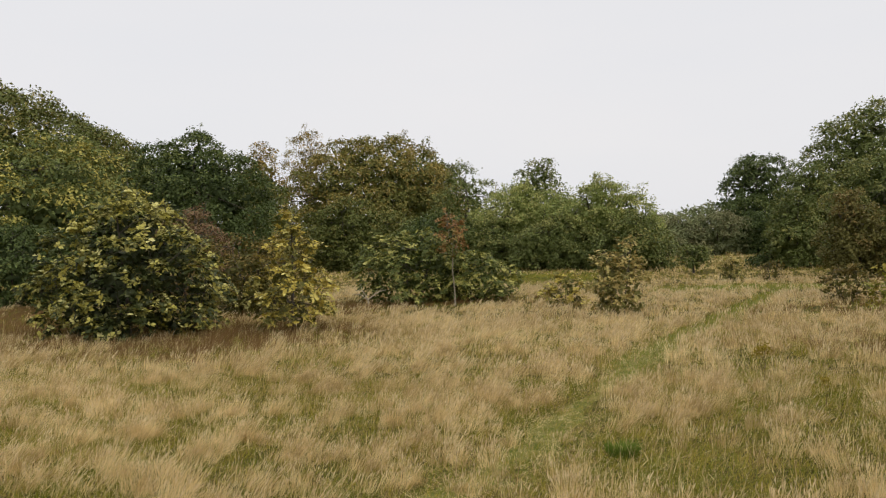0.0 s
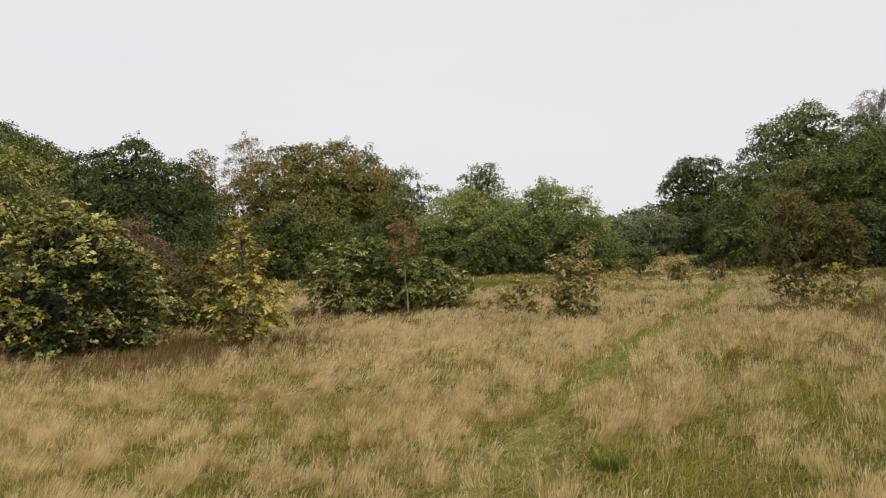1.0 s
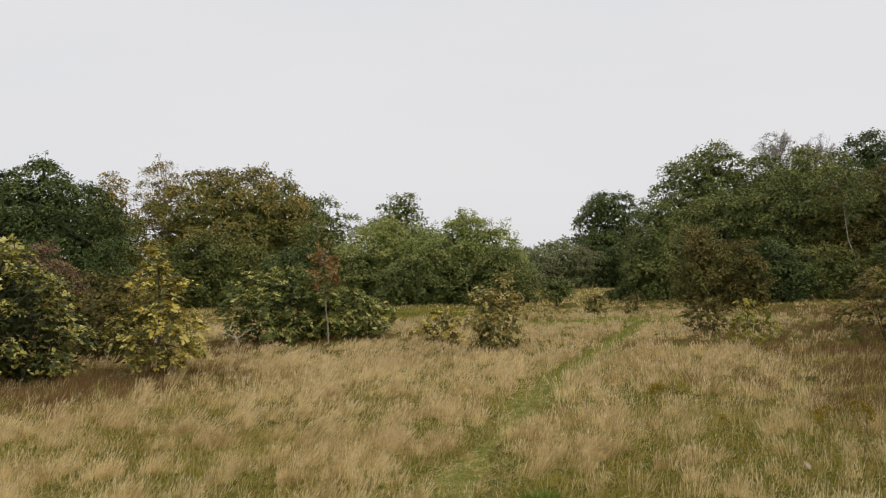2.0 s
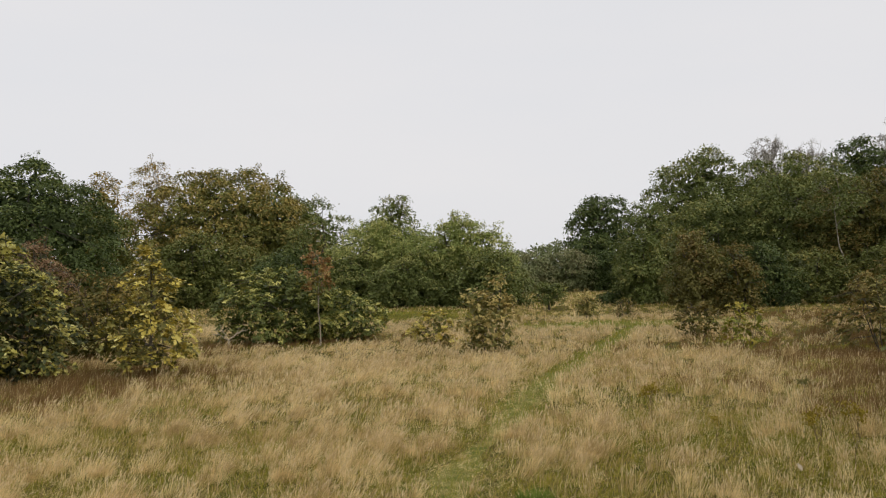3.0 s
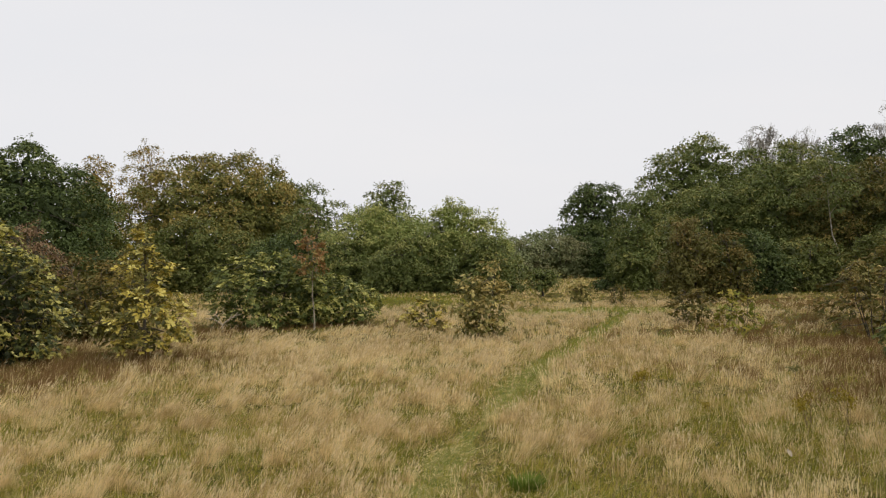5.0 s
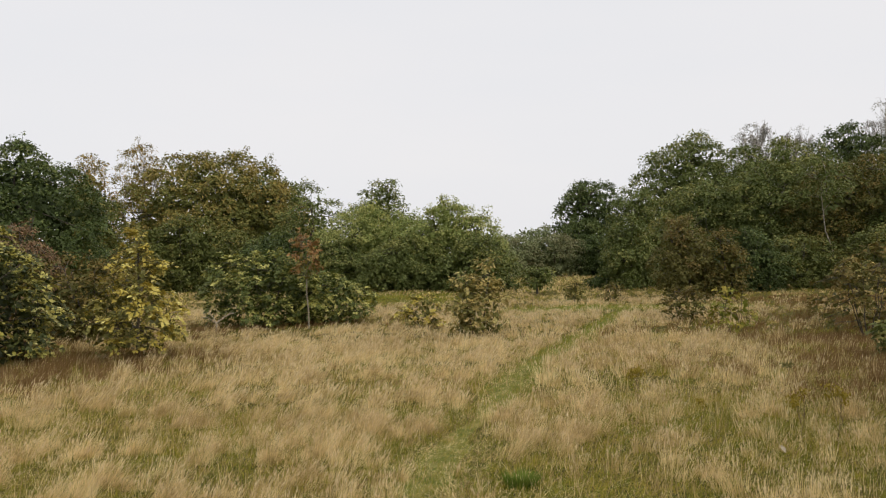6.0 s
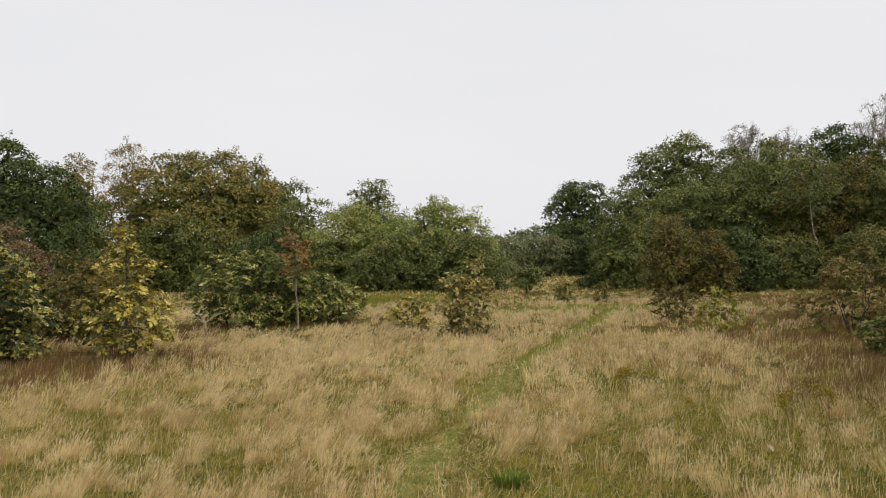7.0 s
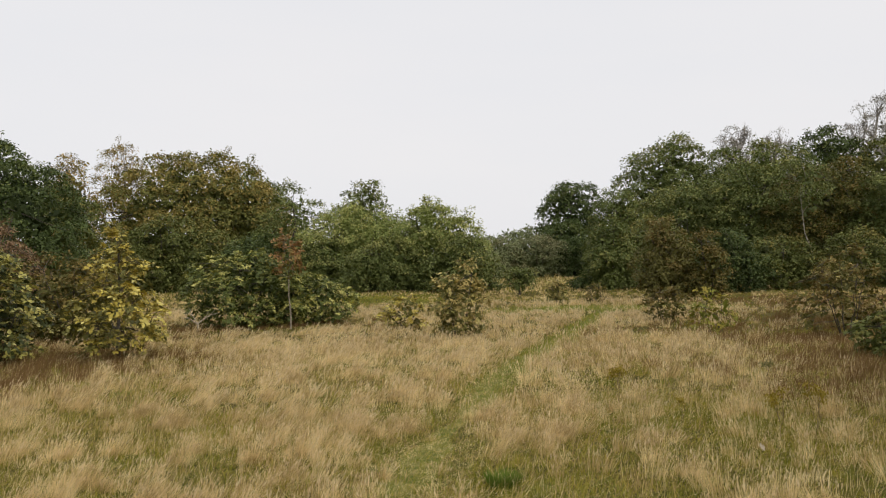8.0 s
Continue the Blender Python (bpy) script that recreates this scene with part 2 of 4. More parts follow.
LIME_LEAF = leaf_material("lime_yellow_leaves", [(0, (0.159, 0.175, 0.0248)), (1, (0.354, 0.349, 0.058))], [(0, (0.319, 0.257, 0.0414)), (1, (0.398, 0.332, 0.0662))], 0.4, 0.2)
RAGWORT = leaf_material("yellow_flower_heads", [(0, (0.29, 0.216, 0.0254)), (1, (0.42, 0.342, 0.0423))], [(0, (0.191, 0.135, 0.0339)), (1, (0.23, 0.181, 0.0423))], 0.0, 0.2)


# ---- mesh helpers ----
def mesh_object(name, verts, faces, material, parent=None, label="", turned=None):
    """One mesh from arrays: verts (n, 3) and a list of index arrays (m, 3) or (m, 4)."""
    me = bpy.data.meshes.new(name)
    me.vertices.add(len(verts))
    me.vertices.foreach_set("co", np.asarray(verts, dtype=np.float32).ravel())
    loops = np.concatenate([np.asarray(f, dtype=np.int32).ravel() for f in faces])
    sizes = np.concatenate([np.full(len(f), np.asarray(f).shape[1], dtype=np.int32) for f in faces])
    me.loops.add(len(loops))
    me.loops.foreach_set("vertex_index", loops)
    me.polygons.add(len(sizes))
    me.polygons.foreach_set("loop_start", np.concatenate([[0], np.cumsum(sizes)[:-1]]).astype(np.int32))
    me.update(calc_edges=True)
    if turned is not None:
        me.attributes.new("turned", "FLOAT", "POINT").data.foreach_set("value", np.asarray(turned, dtype=np.float32))
    me.materials.append(material)
    ob = new(name, me)
    if parent is not None:
        ob.parent = parent
    if label:
        tagged(ob, label)
    return ob


def lift(x, y):
    """Height of the meadow: long, faint swells."""
    return (0.035 * np.sin(0.55 * x + 0.3 * y) * np.cos(0.4 * y - 0.2 * x) + 0.02 * np.sin(1.7 * x + 0.6) * np.sin(1.3 * y + 1.1))


def unit(v):
    return v / np.maximum(np.linalg.norm(v, axis=-1, keepdims=True), 1e-9)


def tube(points, radii, sides=6):
    """A tapered, closed tube along points."""
    points, radii = np.asarray(points, float), np.asarray(radii, float)
    way = unit(np.gradient(points, axis=0))
    side = unit(np.cross(way, np.array([0.31, 0.95, 0.05])))
    up = np.cross(way, side)
    a = np.arange(sides) * 2 * math.pi / sides
    ring = np.cos(a)[None, :, None] * side[:, None] + np.sin(a)[None, :, None] * up[:, None]
    v = (points[:, None] + ring * radii[:, None, None]).reshape(-1, 3)
    k, j = np.meshgrid(np.arange(len(points) - 1), np.arange(sides), indexing="ij")
    k, j = k.ravel(), j.ravel()
    f = np.stack([k * sides + j, k * sides + (j + 1) % sides, (k + 1) * sides + (j + 1) % sides, (k + 1) * sides + j], 1)
    return v, f


def join(tubes):
    vs, fs, at = [], [], 0
    for v, f in tubes:
        vs.append(v)
        fs.append(f + at)
        at += len(v)
    return np.concatenate(vs), [np.concatenate(fs)]


def bent(rng, a, b, sag, wobble, steps=6):
    """A crooked line from a to b."""
    a, b = np.asarray(a, float), np.asarray(b, float)
    s = np.linspace(0, 1, steps)[:, None]
    p = a + (b - a) * s
    p[:, 2:] += sag * np.sin(math.pi * s)
    return p + rng.normal(0, wobble, p.shape) * np.sin(math.pi * s)


def leaves(base, way, normal, size, lobed):
    """Folded leaves from their stalks: way along the blade, normal off its face."""
    n = len(base)
    normal = unit(normal - (normal * way).sum(1, keepdims=True) * way)
    side = np.cross(normal, way)
    s = np.asarray(size)[:, None]
    if lobed:
        rows = [(0, 0, 0), (0.34, 0.2, 0.06), (0.72, 0.31, 0.07), (1.05, 0, -0.06), (0.72, -0.31, 0.07), (0.34, -0.2, 0.06)]
        cells = [(0, 1, 2, 3), (0, 3, 4, 5)]
    else:
        rows = [(0, 0, 0), (0.55, 0.31, 0.09), (1.05, 0, -0.05), (0.55, -0.31, 0.09)]
        cells = [(0, 1, 2), (0, 2, 3)]
    v = np.stack([base + s * (a * way + b * side + c * normal) for a, b, c in rows], 1)
    first = (np.arange(n) * len(rows))[:, None]
    f = np.concatenate([first + np.array(c)[None] for c in cells])
    return v.reshape(-1, 3), f


def crown_boughs(rng, half, height, low, bough, widest, skirt, uneven, blunt):
    """Centres, radii and outward ways of the boughs that make up a crown about its foot, none closer than about a bough's radius.
    widest: where up the crown it is widest (0 to 1); skirt: its width at the bottom edge, against the widest."""
    tall = height - low
    n = 2600
    s = rng.uniform(0.0, 1.0, n)
    a = rng.uniform(0, 2 * math.pi, n)
    w = np.where(s > widest, np.maximum(0, 1 - (np.maximum(s - widest, 0) / (1 - widest)) ** blunt) ** (1 / blunt), 1 - (1 - skirt) * ((widest - s) / max(widest, 0.01)) ** 2)
    cap = rng.random(n) < 0.35
    disc = np.sqrt(rng.random(n))
    s = np.where(cap, widest + (1 - widest) * np.maximum(0, 1 - disc ** blunt) ** (1 / blunt), s)
    w = np.where(cap, disc, w)
    ph = rng.uniform(0, 6.28, 6)
    lump = (np.sin(2 * a + ph[0] + 3 * s) + np.sin(3 * a + ph[1] - 5 * s) + 0.8 * np.sin(5 * a + ph[2] + 9 * s)) / 2.8
    rise = 1 + uneven * 0.5 * (np.sin(2 * a + ph[4]) + np.sin(3 * a + ph[5])) * s * np.clip(w * 2, 0, 1)
    wide = w * (1 + uneven * lump)
    inset = np.maximum(0.25, 1 - 0.95 * bough / np.array([half[0], half[1]]))
    p = np.stack([half[0] * inset[0] * wide * np.cos(a), half[1] * inset[1] * wide * np.sin(a), low + 0.4 * bough + (tall - 1.45 * bough) * s * np.clip(rise, 0.86, 1.05)], 1)
    taken = []
    gap = np.full(n, 9e9)
    for k in range(n):
        if gap[k] > 1.18 * bough:
            taken.append(k)
            gap = np.minimum(gap, np.sqrt(((p - p[k]) ** 2).sum(1)))
    t = np.array(taken)
    away = unit(np.stack([wide[t] * np.cos(a[t]), wide[t] * np.sin(a[t]), (s[t] - 0.32) * 1.4], 1))
    return p[t], bough * rng.uniform(0.68, 1.2, len(t)), away


def crown_sprays(rng, q, size, away, count, depth=0.72, flat=0.82):
    """Leaf sprays on the outer faces of the boughs: centres, outward ways and the bough of each; those buried in another bough fall away."""
    share = size ** 2
    k = rng.choice(len(q), int(count * 1.7), p=share / share.sum())
    u = unit(rng.normal(0, 1, (len(k), 3)) + 0.8 * away[k] + np.array([0, 0, 0.62]))
    c = q[k] + u * (size[k] * rng.uniform(depth, 1.1, len(k)))[:, None] * np.array([1.0, 1.0, flat])
    d = np.sqrt(((c[:, None] - q[None]) ** 2).sum(2)) / size[None]
    d[np.arange(len(k)), k] = 9
    keep = np.flatnonzero(d.min(1) > depth - 0.06)[:count]
    return c[keep], u[keep], k[keep]


def tree(name, x, y, half, height, low, material, bark, label, category, seed, leaf=0.16, cover=4.2, bough=0.0, widest=0.38, skirt=0.72, uneven=0.16, blunt=2.2,
         stems=1, trunk=0.0, limbs=7, sprays=2, lobed=False, lean=(0, 0), group="woodland edge trees", airy=0.0, sprigs=False, patchy=0.4, fine=0, shoot=1.0):
    """A tree or bush: an empty at its foot, with trunk, limbs, twigs and a crown of single leaves in sprays on its boughs.
    airy: share of sprays left bare; sprigs: leaves in rosettes; patchy: how far colour goes by whole sides of the crown; fine: count of bare fine twigs; shoot: length of the outer shoots."""
    rng = np.random.default_rng(seed)
    foot = new(name)
    foot.empty_display_size = 0.2
    foot.location = (x, y, float(lift(x, y)))
    tagged(foot, label, category, group)
    bough = bough or 0.1 * math.sqrt(2 * half[0] * height) + 0.1
    q, size, away = crown_boughs(rng, half, height, low, bough, widest, skirt, uneven, blunt)
    q[:, 0] += lean[0] * (q[:, 2] / height)
    q[:, 1] += lean[1] * (q[:, 2] / height)
    clumps = len(q)
    # trunk or several stems
    rad = trunk or 0.022 * height + 0.01
    tops = []
    for k in range(stems):
        a = 2 * math.pi * k / stems + rng.uniform(0, 1)
        off = 0.0 if stems == 1 else 0.05 + 0.02 * height
        base = np.array([off * math.cos(a), off * math.sin(a), -0.08])
        reach = 0.0 if stems == 1 else 0.45
        end = np.array([lean[0] * 0.8 + reach * half[0] * math.cos(a), lean[1] * 0.8 + reach * half[1] * math.sin(a), low + 0.8 * (height - low)])
        line = bent(rng, base, end, 0, (0.012 if height < 4 else 0.025) * height, 8)
        thick = rad / math.sqrt(stems)
        v, f = tube(line, np.linspace(thick, thick * 0.25, 8) * np.r_[1.35, np.ones(7)], 8)
        mesh_object("trunk" if stems == 1 else "stem", v, [f], bark, foot)
        tops.append(line)
    ends = []
    for k in rng.choice(clumps, min(limbs, clumps), replace=False):
        line = tops[rng.integers(len(tops))]
        hit = np.clip(np.searchsorted(line[:, 2], q[k][2] * 0.7), 1, 6)
        way = bent(rng, line[hit], q[k], 0.012 * height, 0.02 * height, 6)
        r0 = rad / math.sqrt(stems) * (0.55 - 0.04 * hit)
        v, f = tube(way, np.linspace(r0, r0 * 0.22, 6), 6)
        mesh_object("limb", v, [f], bark, foot)
        ends.append(way)
    hooks = np.concatenate([e[2:] for e in ends] + [t[2:] for t in tops])
    # leaf sprays
    total = int(cover * 2 * half[0] * (height - low) * 0.8 / (0.34 * leaf * leaf))
    each = 8 if sprigs else 11
    c, u, k = crown_sprays(rng, q, size, away, total // each, 0.45 if sprigs else 0.72)
    kept = rng.random(len(c)) >= airy
    c, u, k = c[kept], u[kept], k[kept]
    c[:, 2] = np.maximum(c[:, 2], 0.08)
    spread = leaf * (0.5 if sprigs else 1.75) * rng.uniform(0.7, 1.35, len(c))
    # shoots that break the outline
    twigs = []
    order = np.argsort(-(c[:, 2] + 0.35 * height * rng.random(len(c))))[: max(sprays * 12, 1)]
    tips, tip_way = [], []
    for j in rng.choice(order, min(sprays, len(order)), replace=False):
        d = unit(u[j] * 0.5 + np.array([0, 0, 0.9]) + rng.normal(0, 0.2, 3))
        length = rng.uniform(0.3, 0.75) * bough * shoot
        twigs.append(tube(bent(rng, c[j], c[j] + d * length, 0, 0.01, 4), np.array([0.5, 0.35, 0.25, 0.1]) * rad * 0.2 + 0.002, 4))
        m = int(3 + 1.3 * length / leaf)
        t = np.linspace(0.1, 1, m)[:, None]
        tips.append(c[j] + d * length * t + rng.normal(0, 1, (m, 3)) * 0.28 * bough * (1.1 - t) * np.array([1, 1, 0.5]))
        tip_way.append(np.repeat(d[None], m, 0))
    born = np.zeros(len(c), bool)
    if tips:
        extra = np.vstack(tips)
        c, u, k = np.vstack([c, extra]), np.vstack([u, np.vstack(tip_way)]), np.concatenate([k, rng.integers(0, clumps, len(extra))])
        spread = np.concatenate([spread, np.full(len(extra), leaf * (0.4 if sprigs else 0.9))])
        born = np.concatenate([born, np.ones(len(extra), bool)])
    for j in rng.choice(len(c), min(len(c), 46), replace=False):
        near = hooks[np.argmin(((hooks - c[j]) ** 2).sum(1) + rng.uniform(0, 0.3, len(hooks)))]
        twigs.append(tube(bent(rng, near, c[j], 0.02, 0.01 * height, 4), np.array([0.5, 0.4, 0.28, 0.12]) * rad * 0.25 + 0.002, 4))
    for j in rng.choice(len(c), fine):
        near = hooks[np.argmin(((hooks - c[j] + np.array([0, 0, 0.12 * height])) ** 2).sum(1) + rng.uniform(0, 0.6, len(hooks)))]
        tip = c[j] + u[j] * rng.uniform(0.0, 0.5) * bough
        twigs.append(tube(bent(rng, near, tip, 0.05 * height * rng.random(), 0.012 * height, 5), np.array([0.016, 0.013, 0.011, 0.009, 0.005]) * (0.5 + 0.05 * height), 3))
    # single leaves of each spray
    many = np.where(born, max(4, each // 2), each)
    many = np.maximum(2, many + rng.integers(-3, 4, len(many)))
    j = np.repeat(np.arange(len(c)), many)
    face = unit(u * 0.55 + np.array([0, 0, 0.75]) + rng.normal(0, 0.28, u.shape))[j]
    ring = rng.normal(0, 1, (len(j), 3))
    ring = unit(ring - (ring * face).sum(1, keepdims=True) * face)
    if sprigs:
        at = c[j] + ring * (spread[j] * rng.uniform(0, 0.6, len(j)))[:, None]
        way = unit(ring + face * rng.uniform(-0.15, 0.55, (len(j), 1)))
        normal = face + rng.normal(0, 0.3, face.shape) - 0.25 * ring
    else:
        at = c[j] + ring * (spread[j] * np.sqrt(rng.random(len(j))))[:, None] + face * (spread[j] * rng.normal(0, 0.3, len(j)))[:, None]
        way = unit(ring + rng.normal(0, 0.5, ring.shape) - np.array([0, 0, 0.15]))
        normal = face + rng.normal(0, 0.3, face.shape)
    grow = leaf * rng.uniform(0.65, 1.3, len(j))
    # whole sprays turn colour, often a whole side of the crown
    drift = 0.5 + 0.5 * np.sin(c[:, 0] * 2.2 / half[0] + seed) * np.sin(c[:, 2] * 5.0 / height + 0.7 * seed) * np.cos(c[:, 1] * 2.0 / half[1] + 2.0 * seed)
    hue = (0.86 - patchy) * rng.random(len(c)) + 0.6 * patchy * drift + 0.4 * patchy * rng.random(clumps)[k] + 0.16 * np.clip(c[:, 2] / height, 0, 1)
    tint = hue[j]
    # larger leaves fill the hollow crown; their darkest tint paints its inner shade
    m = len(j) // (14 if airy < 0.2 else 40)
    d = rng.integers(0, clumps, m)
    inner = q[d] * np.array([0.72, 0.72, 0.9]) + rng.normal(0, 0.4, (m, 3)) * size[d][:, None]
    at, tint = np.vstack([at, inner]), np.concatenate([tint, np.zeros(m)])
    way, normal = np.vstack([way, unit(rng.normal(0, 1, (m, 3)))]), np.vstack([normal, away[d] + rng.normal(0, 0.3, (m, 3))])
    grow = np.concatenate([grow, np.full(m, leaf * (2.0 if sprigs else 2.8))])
    keep = at[:, 2] > 0.05
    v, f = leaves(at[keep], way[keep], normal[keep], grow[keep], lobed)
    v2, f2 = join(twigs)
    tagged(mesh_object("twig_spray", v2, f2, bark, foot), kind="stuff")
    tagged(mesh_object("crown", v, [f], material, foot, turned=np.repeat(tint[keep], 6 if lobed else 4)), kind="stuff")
    return foot


# ---- ground: one sheet to the horizon ----
def spaced(near, step, far):
    a = np.arange(0, near, step)
    b = near + (far - near) * (np.linspace(0, 1, 26) ** 3)
    p = np.concatenate([a, b])
    return np.concatenate([-p[:0:-1], p])


gx, gy = spaced(40, 1.2, 2500), spaced(66, 1.2, 2500)
mx, my = np.meshgrid(gx, gy, indexing="ij")
flat = np.clip((200 - np.hypot(mx, my)) / 100, 0, 1)
gv = np.stack([mx, my, lift(mx, my) * flat], -1).reshape(-1, 3)
gi, gj = np.meshgrid(np.arange(len(gx) - 1), np.arange(len(gy) - 1), indexing="ij")
g0 = (gi * len(gy) + gj).ravel()
ground = mesh_object("ground", gv, [np.stack([g0, g0 + len(gy), g0 + len(gy) + 1, g0 + 1], 1)], SOIL)
tagged(ground, "rough autumn meadow ground under dry straw-coloured grass", "ground", kind="structure")


# ---- woodland behind the meadow ----
tree("oak_tree", -18.6, 24.5, (4.6, 3.4), 5.6, 0.05, TALL_OAK, OAK_BARK, "broad oak with yellowing green leaves at the wood's edge", "tree", 11, leaf=0.12, blunt=2.4)
tree("shrub", -15.6, 20.5, (2.2, 1.6), 2.4, 0.03, DARK_OAK, OAK_BARK, "dark undergrowth below the broad oak", "shrub", 9, leaf=0.1, stems=4)
tree("shrub", -12.3, 19.5, (1.7, 1.3), 2.0, 0.03, DARK_OAK, OAK_BARK, "dark undergrowth behind the large oak bush", "shrub", 10, leaf=0.1, stems=4)
tree("oak_tree", -30.3, 36, (8.4, 6.0), 10.4, 0.6, DEEP_OAK, OAK_BARK, "tall dark green oak rising behind smaller trees", "tree", 12, leaf=0.175, blunt=2.0, widest=0.3)
tree("oak_tree", -16.4, 33, (3.9, 3.2), 6.4, 0.05, DARK_OAK, OAK_BARK, "dense dark green oak with a rounded crown", "tree", 13, leaf=0.13, sprays=4, blunt=2.0, widest=0.35, uneven=0.13)
tree("oak_tree", -24.2, 38, (3.8, 3.2), 7.5, 0.2, DEEP_OAK, OAK_BARK, "dark green oak stepping down from the tall one", "tree", 8, leaf=0.15)
tree("oak_tree", -26.6, 46, (4.4, 4.0), 7.9, 0.3, DARK_OAK, OAK_BARK, "dark green tree filling the gap in the wood's edge", "tree", 14, leaf=0.175)
tree("oak_tree", -20.5, 46, (3.6, 3.2), 6.2, 0.2, DEEP_OAK, OAK_BARK, "olive green tree behind the dark oak", "tree", 15, leaf=0.175)
tree("birch_tree", -20.6, 60, (2.5, 2.0), 9.9, 3.0, BIRCH_LEAF, BIRCH_BARK, "thin birch with sparse yellow-brown leaves above the wood", "tree", 16,
     leaf=0.13, cover=2.6, sprays=8, blunt=2.2, airy=0.25, uneven=0.28, fine=120)
tree("birch_tree", -23.0, 56, (1.8, 1.6), 8.9, 1.0, BIRCH_LEAF, BIRCH_BARK, "slight birch with orange-tinted leaves", "tree", 17, leaf=0.175, cover=3, sprays=3, airy=0.15)
tree("broad_tree", -14.9, 55, (6.5, 4.8), 8.75, 0.1, RUSSET_OAK, OAK_BARK, "wide domed tree turning olive and brown", "tree", 18, leaf=0.175, sprays=4, blunt=2.2, widest=0.3, uneven=0.10)
tree("broad_tree", -11.7, 58, (3.9, 2.8), 8.05, 0.3, MID_GREEN, OAK_BARK, "green tree beside the olive dome", "tree", 19, leaf=0.175, blunt=2.2, uneven=0.08)
tree("shrub", -12.6, 43, (3.3, 1.8), 3.9, 0.05, DEEP_OAK, OAK_BARK, "low olive undergrowth in front of the domed tree", "shrub", 20, leaf=0.13, stems=3, uneven=0.25)
tree("broad_tree", -6.9, 47, (2.0, 1.9), 5.8, 0.3, MID_GREEN, OAK_BARK, "loose green tree with open feathery twigs", "tree", 21, leaf=0.13, cover=3.6, sprays=4, airy=0.2, uneven=0.24)
tree("shrub", -7.4, 41, (2.4, 1.6), 3.0, 0.05, DARK_OAK, OAK_BARK, "dark undergrowth at the foot of the wood", "shrub", 22, leaf=0.13, stems=3)
tree("broad_tree", -4.6, 72, (2.6, 2.5), 8.4, 0.6, MID_GREEN, OAK_BARK, "distant green tree showing above the thicket", "tree", 23, leaf=0.2, cover=4, sprays=2, airy=0.15, blunt=2.0)
tree("hazel_bush", -2.8, 42, (3.2, 2.4), 4.25, 0.03, PALE_GREEN, OAK_BARK, "rounded pale green hazel reaching the ground", "bush", 24, leaf=0.12, stems=4, sprays=10, shoot=1.3, blunt=2.0, skirt=0.9)
tree("hazel_bush", 0.75, 39.5, (2.7, 2.0), 4.2, 0.03, PALE_GREEN, OAK_BARK, "pale green hazel with upright feathery shoots", "bush", 25, leaf=0.11, stems=4, sprays=26, shoot=1.4, blunt=1.8, skirt=0.9, widest=0.3)
tree("hazel_bush", 1.9, 36.5, (1.7, 1.4), 2.5, 0.03, MID_GREEN, OAK_BARK, "lower skirt of green hazel over the grass", "bush", 26, leaf=0.11, stems=3, skirt=0.95, uneven=0.35, bough=0.42, sprays=12, shoot=1.6, blunt=1.5)
tree("hazel_bush", -1.2, 38, (2.2, 1.4), 2.5, 0.03, MID_GREEN, OAK_BARK, "low green hazel growth in the thicket's front", "bush", 27, leaf=0.11, stems=3, skirt=0.9)
tree("hazel_bush", -4.3, 40, (1.5, 1.2), 2.6, 0.03, MID_GREEN, OAK_BARK, "low green hazel growth at the thicket's end", "bush", 28, leaf=0.11, stems=3, skirt=0.9)

tree("oak_tree", 14.0, 75, (3.2, 3.0), 8.1, 0.3, DARK_OAK, OAK_BARK, "dark oak at the far end of the meadow", "tree", 31, leaf=0.2, blunt=2.9, widest=0.5, uneven=0.1)
tree("oak_tree", 12.2, 70, (2.1, 1.8), 4.6, 0.1, DARK_OAK, OAK_BARK, "small dark tree below the far oak", "tree", 32, leaf=0.18)
tree("broad_tree", 12.6, 52, (2.1, 1.9), 5.7, 0.05, MID_GREEN, OAK_BARK, "mid green tree at the wood's corner", "tree", 33, leaf=0.14, blunt=2.0)
tree("oak_tree", 18.0, 58, (4.3, 3.4), 9.7, 0.4, MID_GREEN, OAK_BARK, "tall broad-crowned oak with dull green leaves", "tree", 34, leaf=0.175, sprays=3, blunt=2.4, uneven=0.1, widest=0.45)
tree("oak_tree", 22.2, 54, (4.2, 3.0), 8.7, 0.4, MID_GREEN, OAK_BARK, "olive oak in the wood's upper edge", "tree", 35, leaf=0.175, blunt=2.4, uneven=0.1)
tree("birch_tree", 24.9, 64, (2.0, 1.5), 11.3, 5.5, GREY_BIRCH, BIRCH_BARK, "nearly bare grey birch behind the oaks", "tree", 36, leaf=0.1, cover=1.0, sprays=8, limbs=16, airy=0.4, fine=420, blunt=2.2, widest=0.6, skirt=0.3)
tree("birch_tree", 28.0, 64, (1.8, 1.3), 11.2, 5.5, GREY_BIRCH, BIRCH_BARK, "nearly bare grey birch behind the oaks", "tree", 37, leaf=0.1, cover=1.0, sprays=8, limbs=16, airy=0.4, fine=420, blunt=2.2, widest=0.6, skirt=0.3)
tree("oak_tree", 27.4, 55, (3.6, 2.6), 9.9, 0.4, DARK_OAK, OAK_BARK, "dark oak top standing over the wood", "tree", 38, leaf=0.175, blunt=2.3, uneven=0.12)
tree("birch_tree", 33.8, 60, (2.6, 2.1), 12.9, 4.0, GREY_BIRCH, BIRCH_BARK, "tall thin birch with airy grey-green crown", "tree", 39, leaf=0.11, cover=1.4, sprays=8, limbs=16, airy=0.4, fine=420, blunt=2.2, widest=0.55, skirt=0.35)
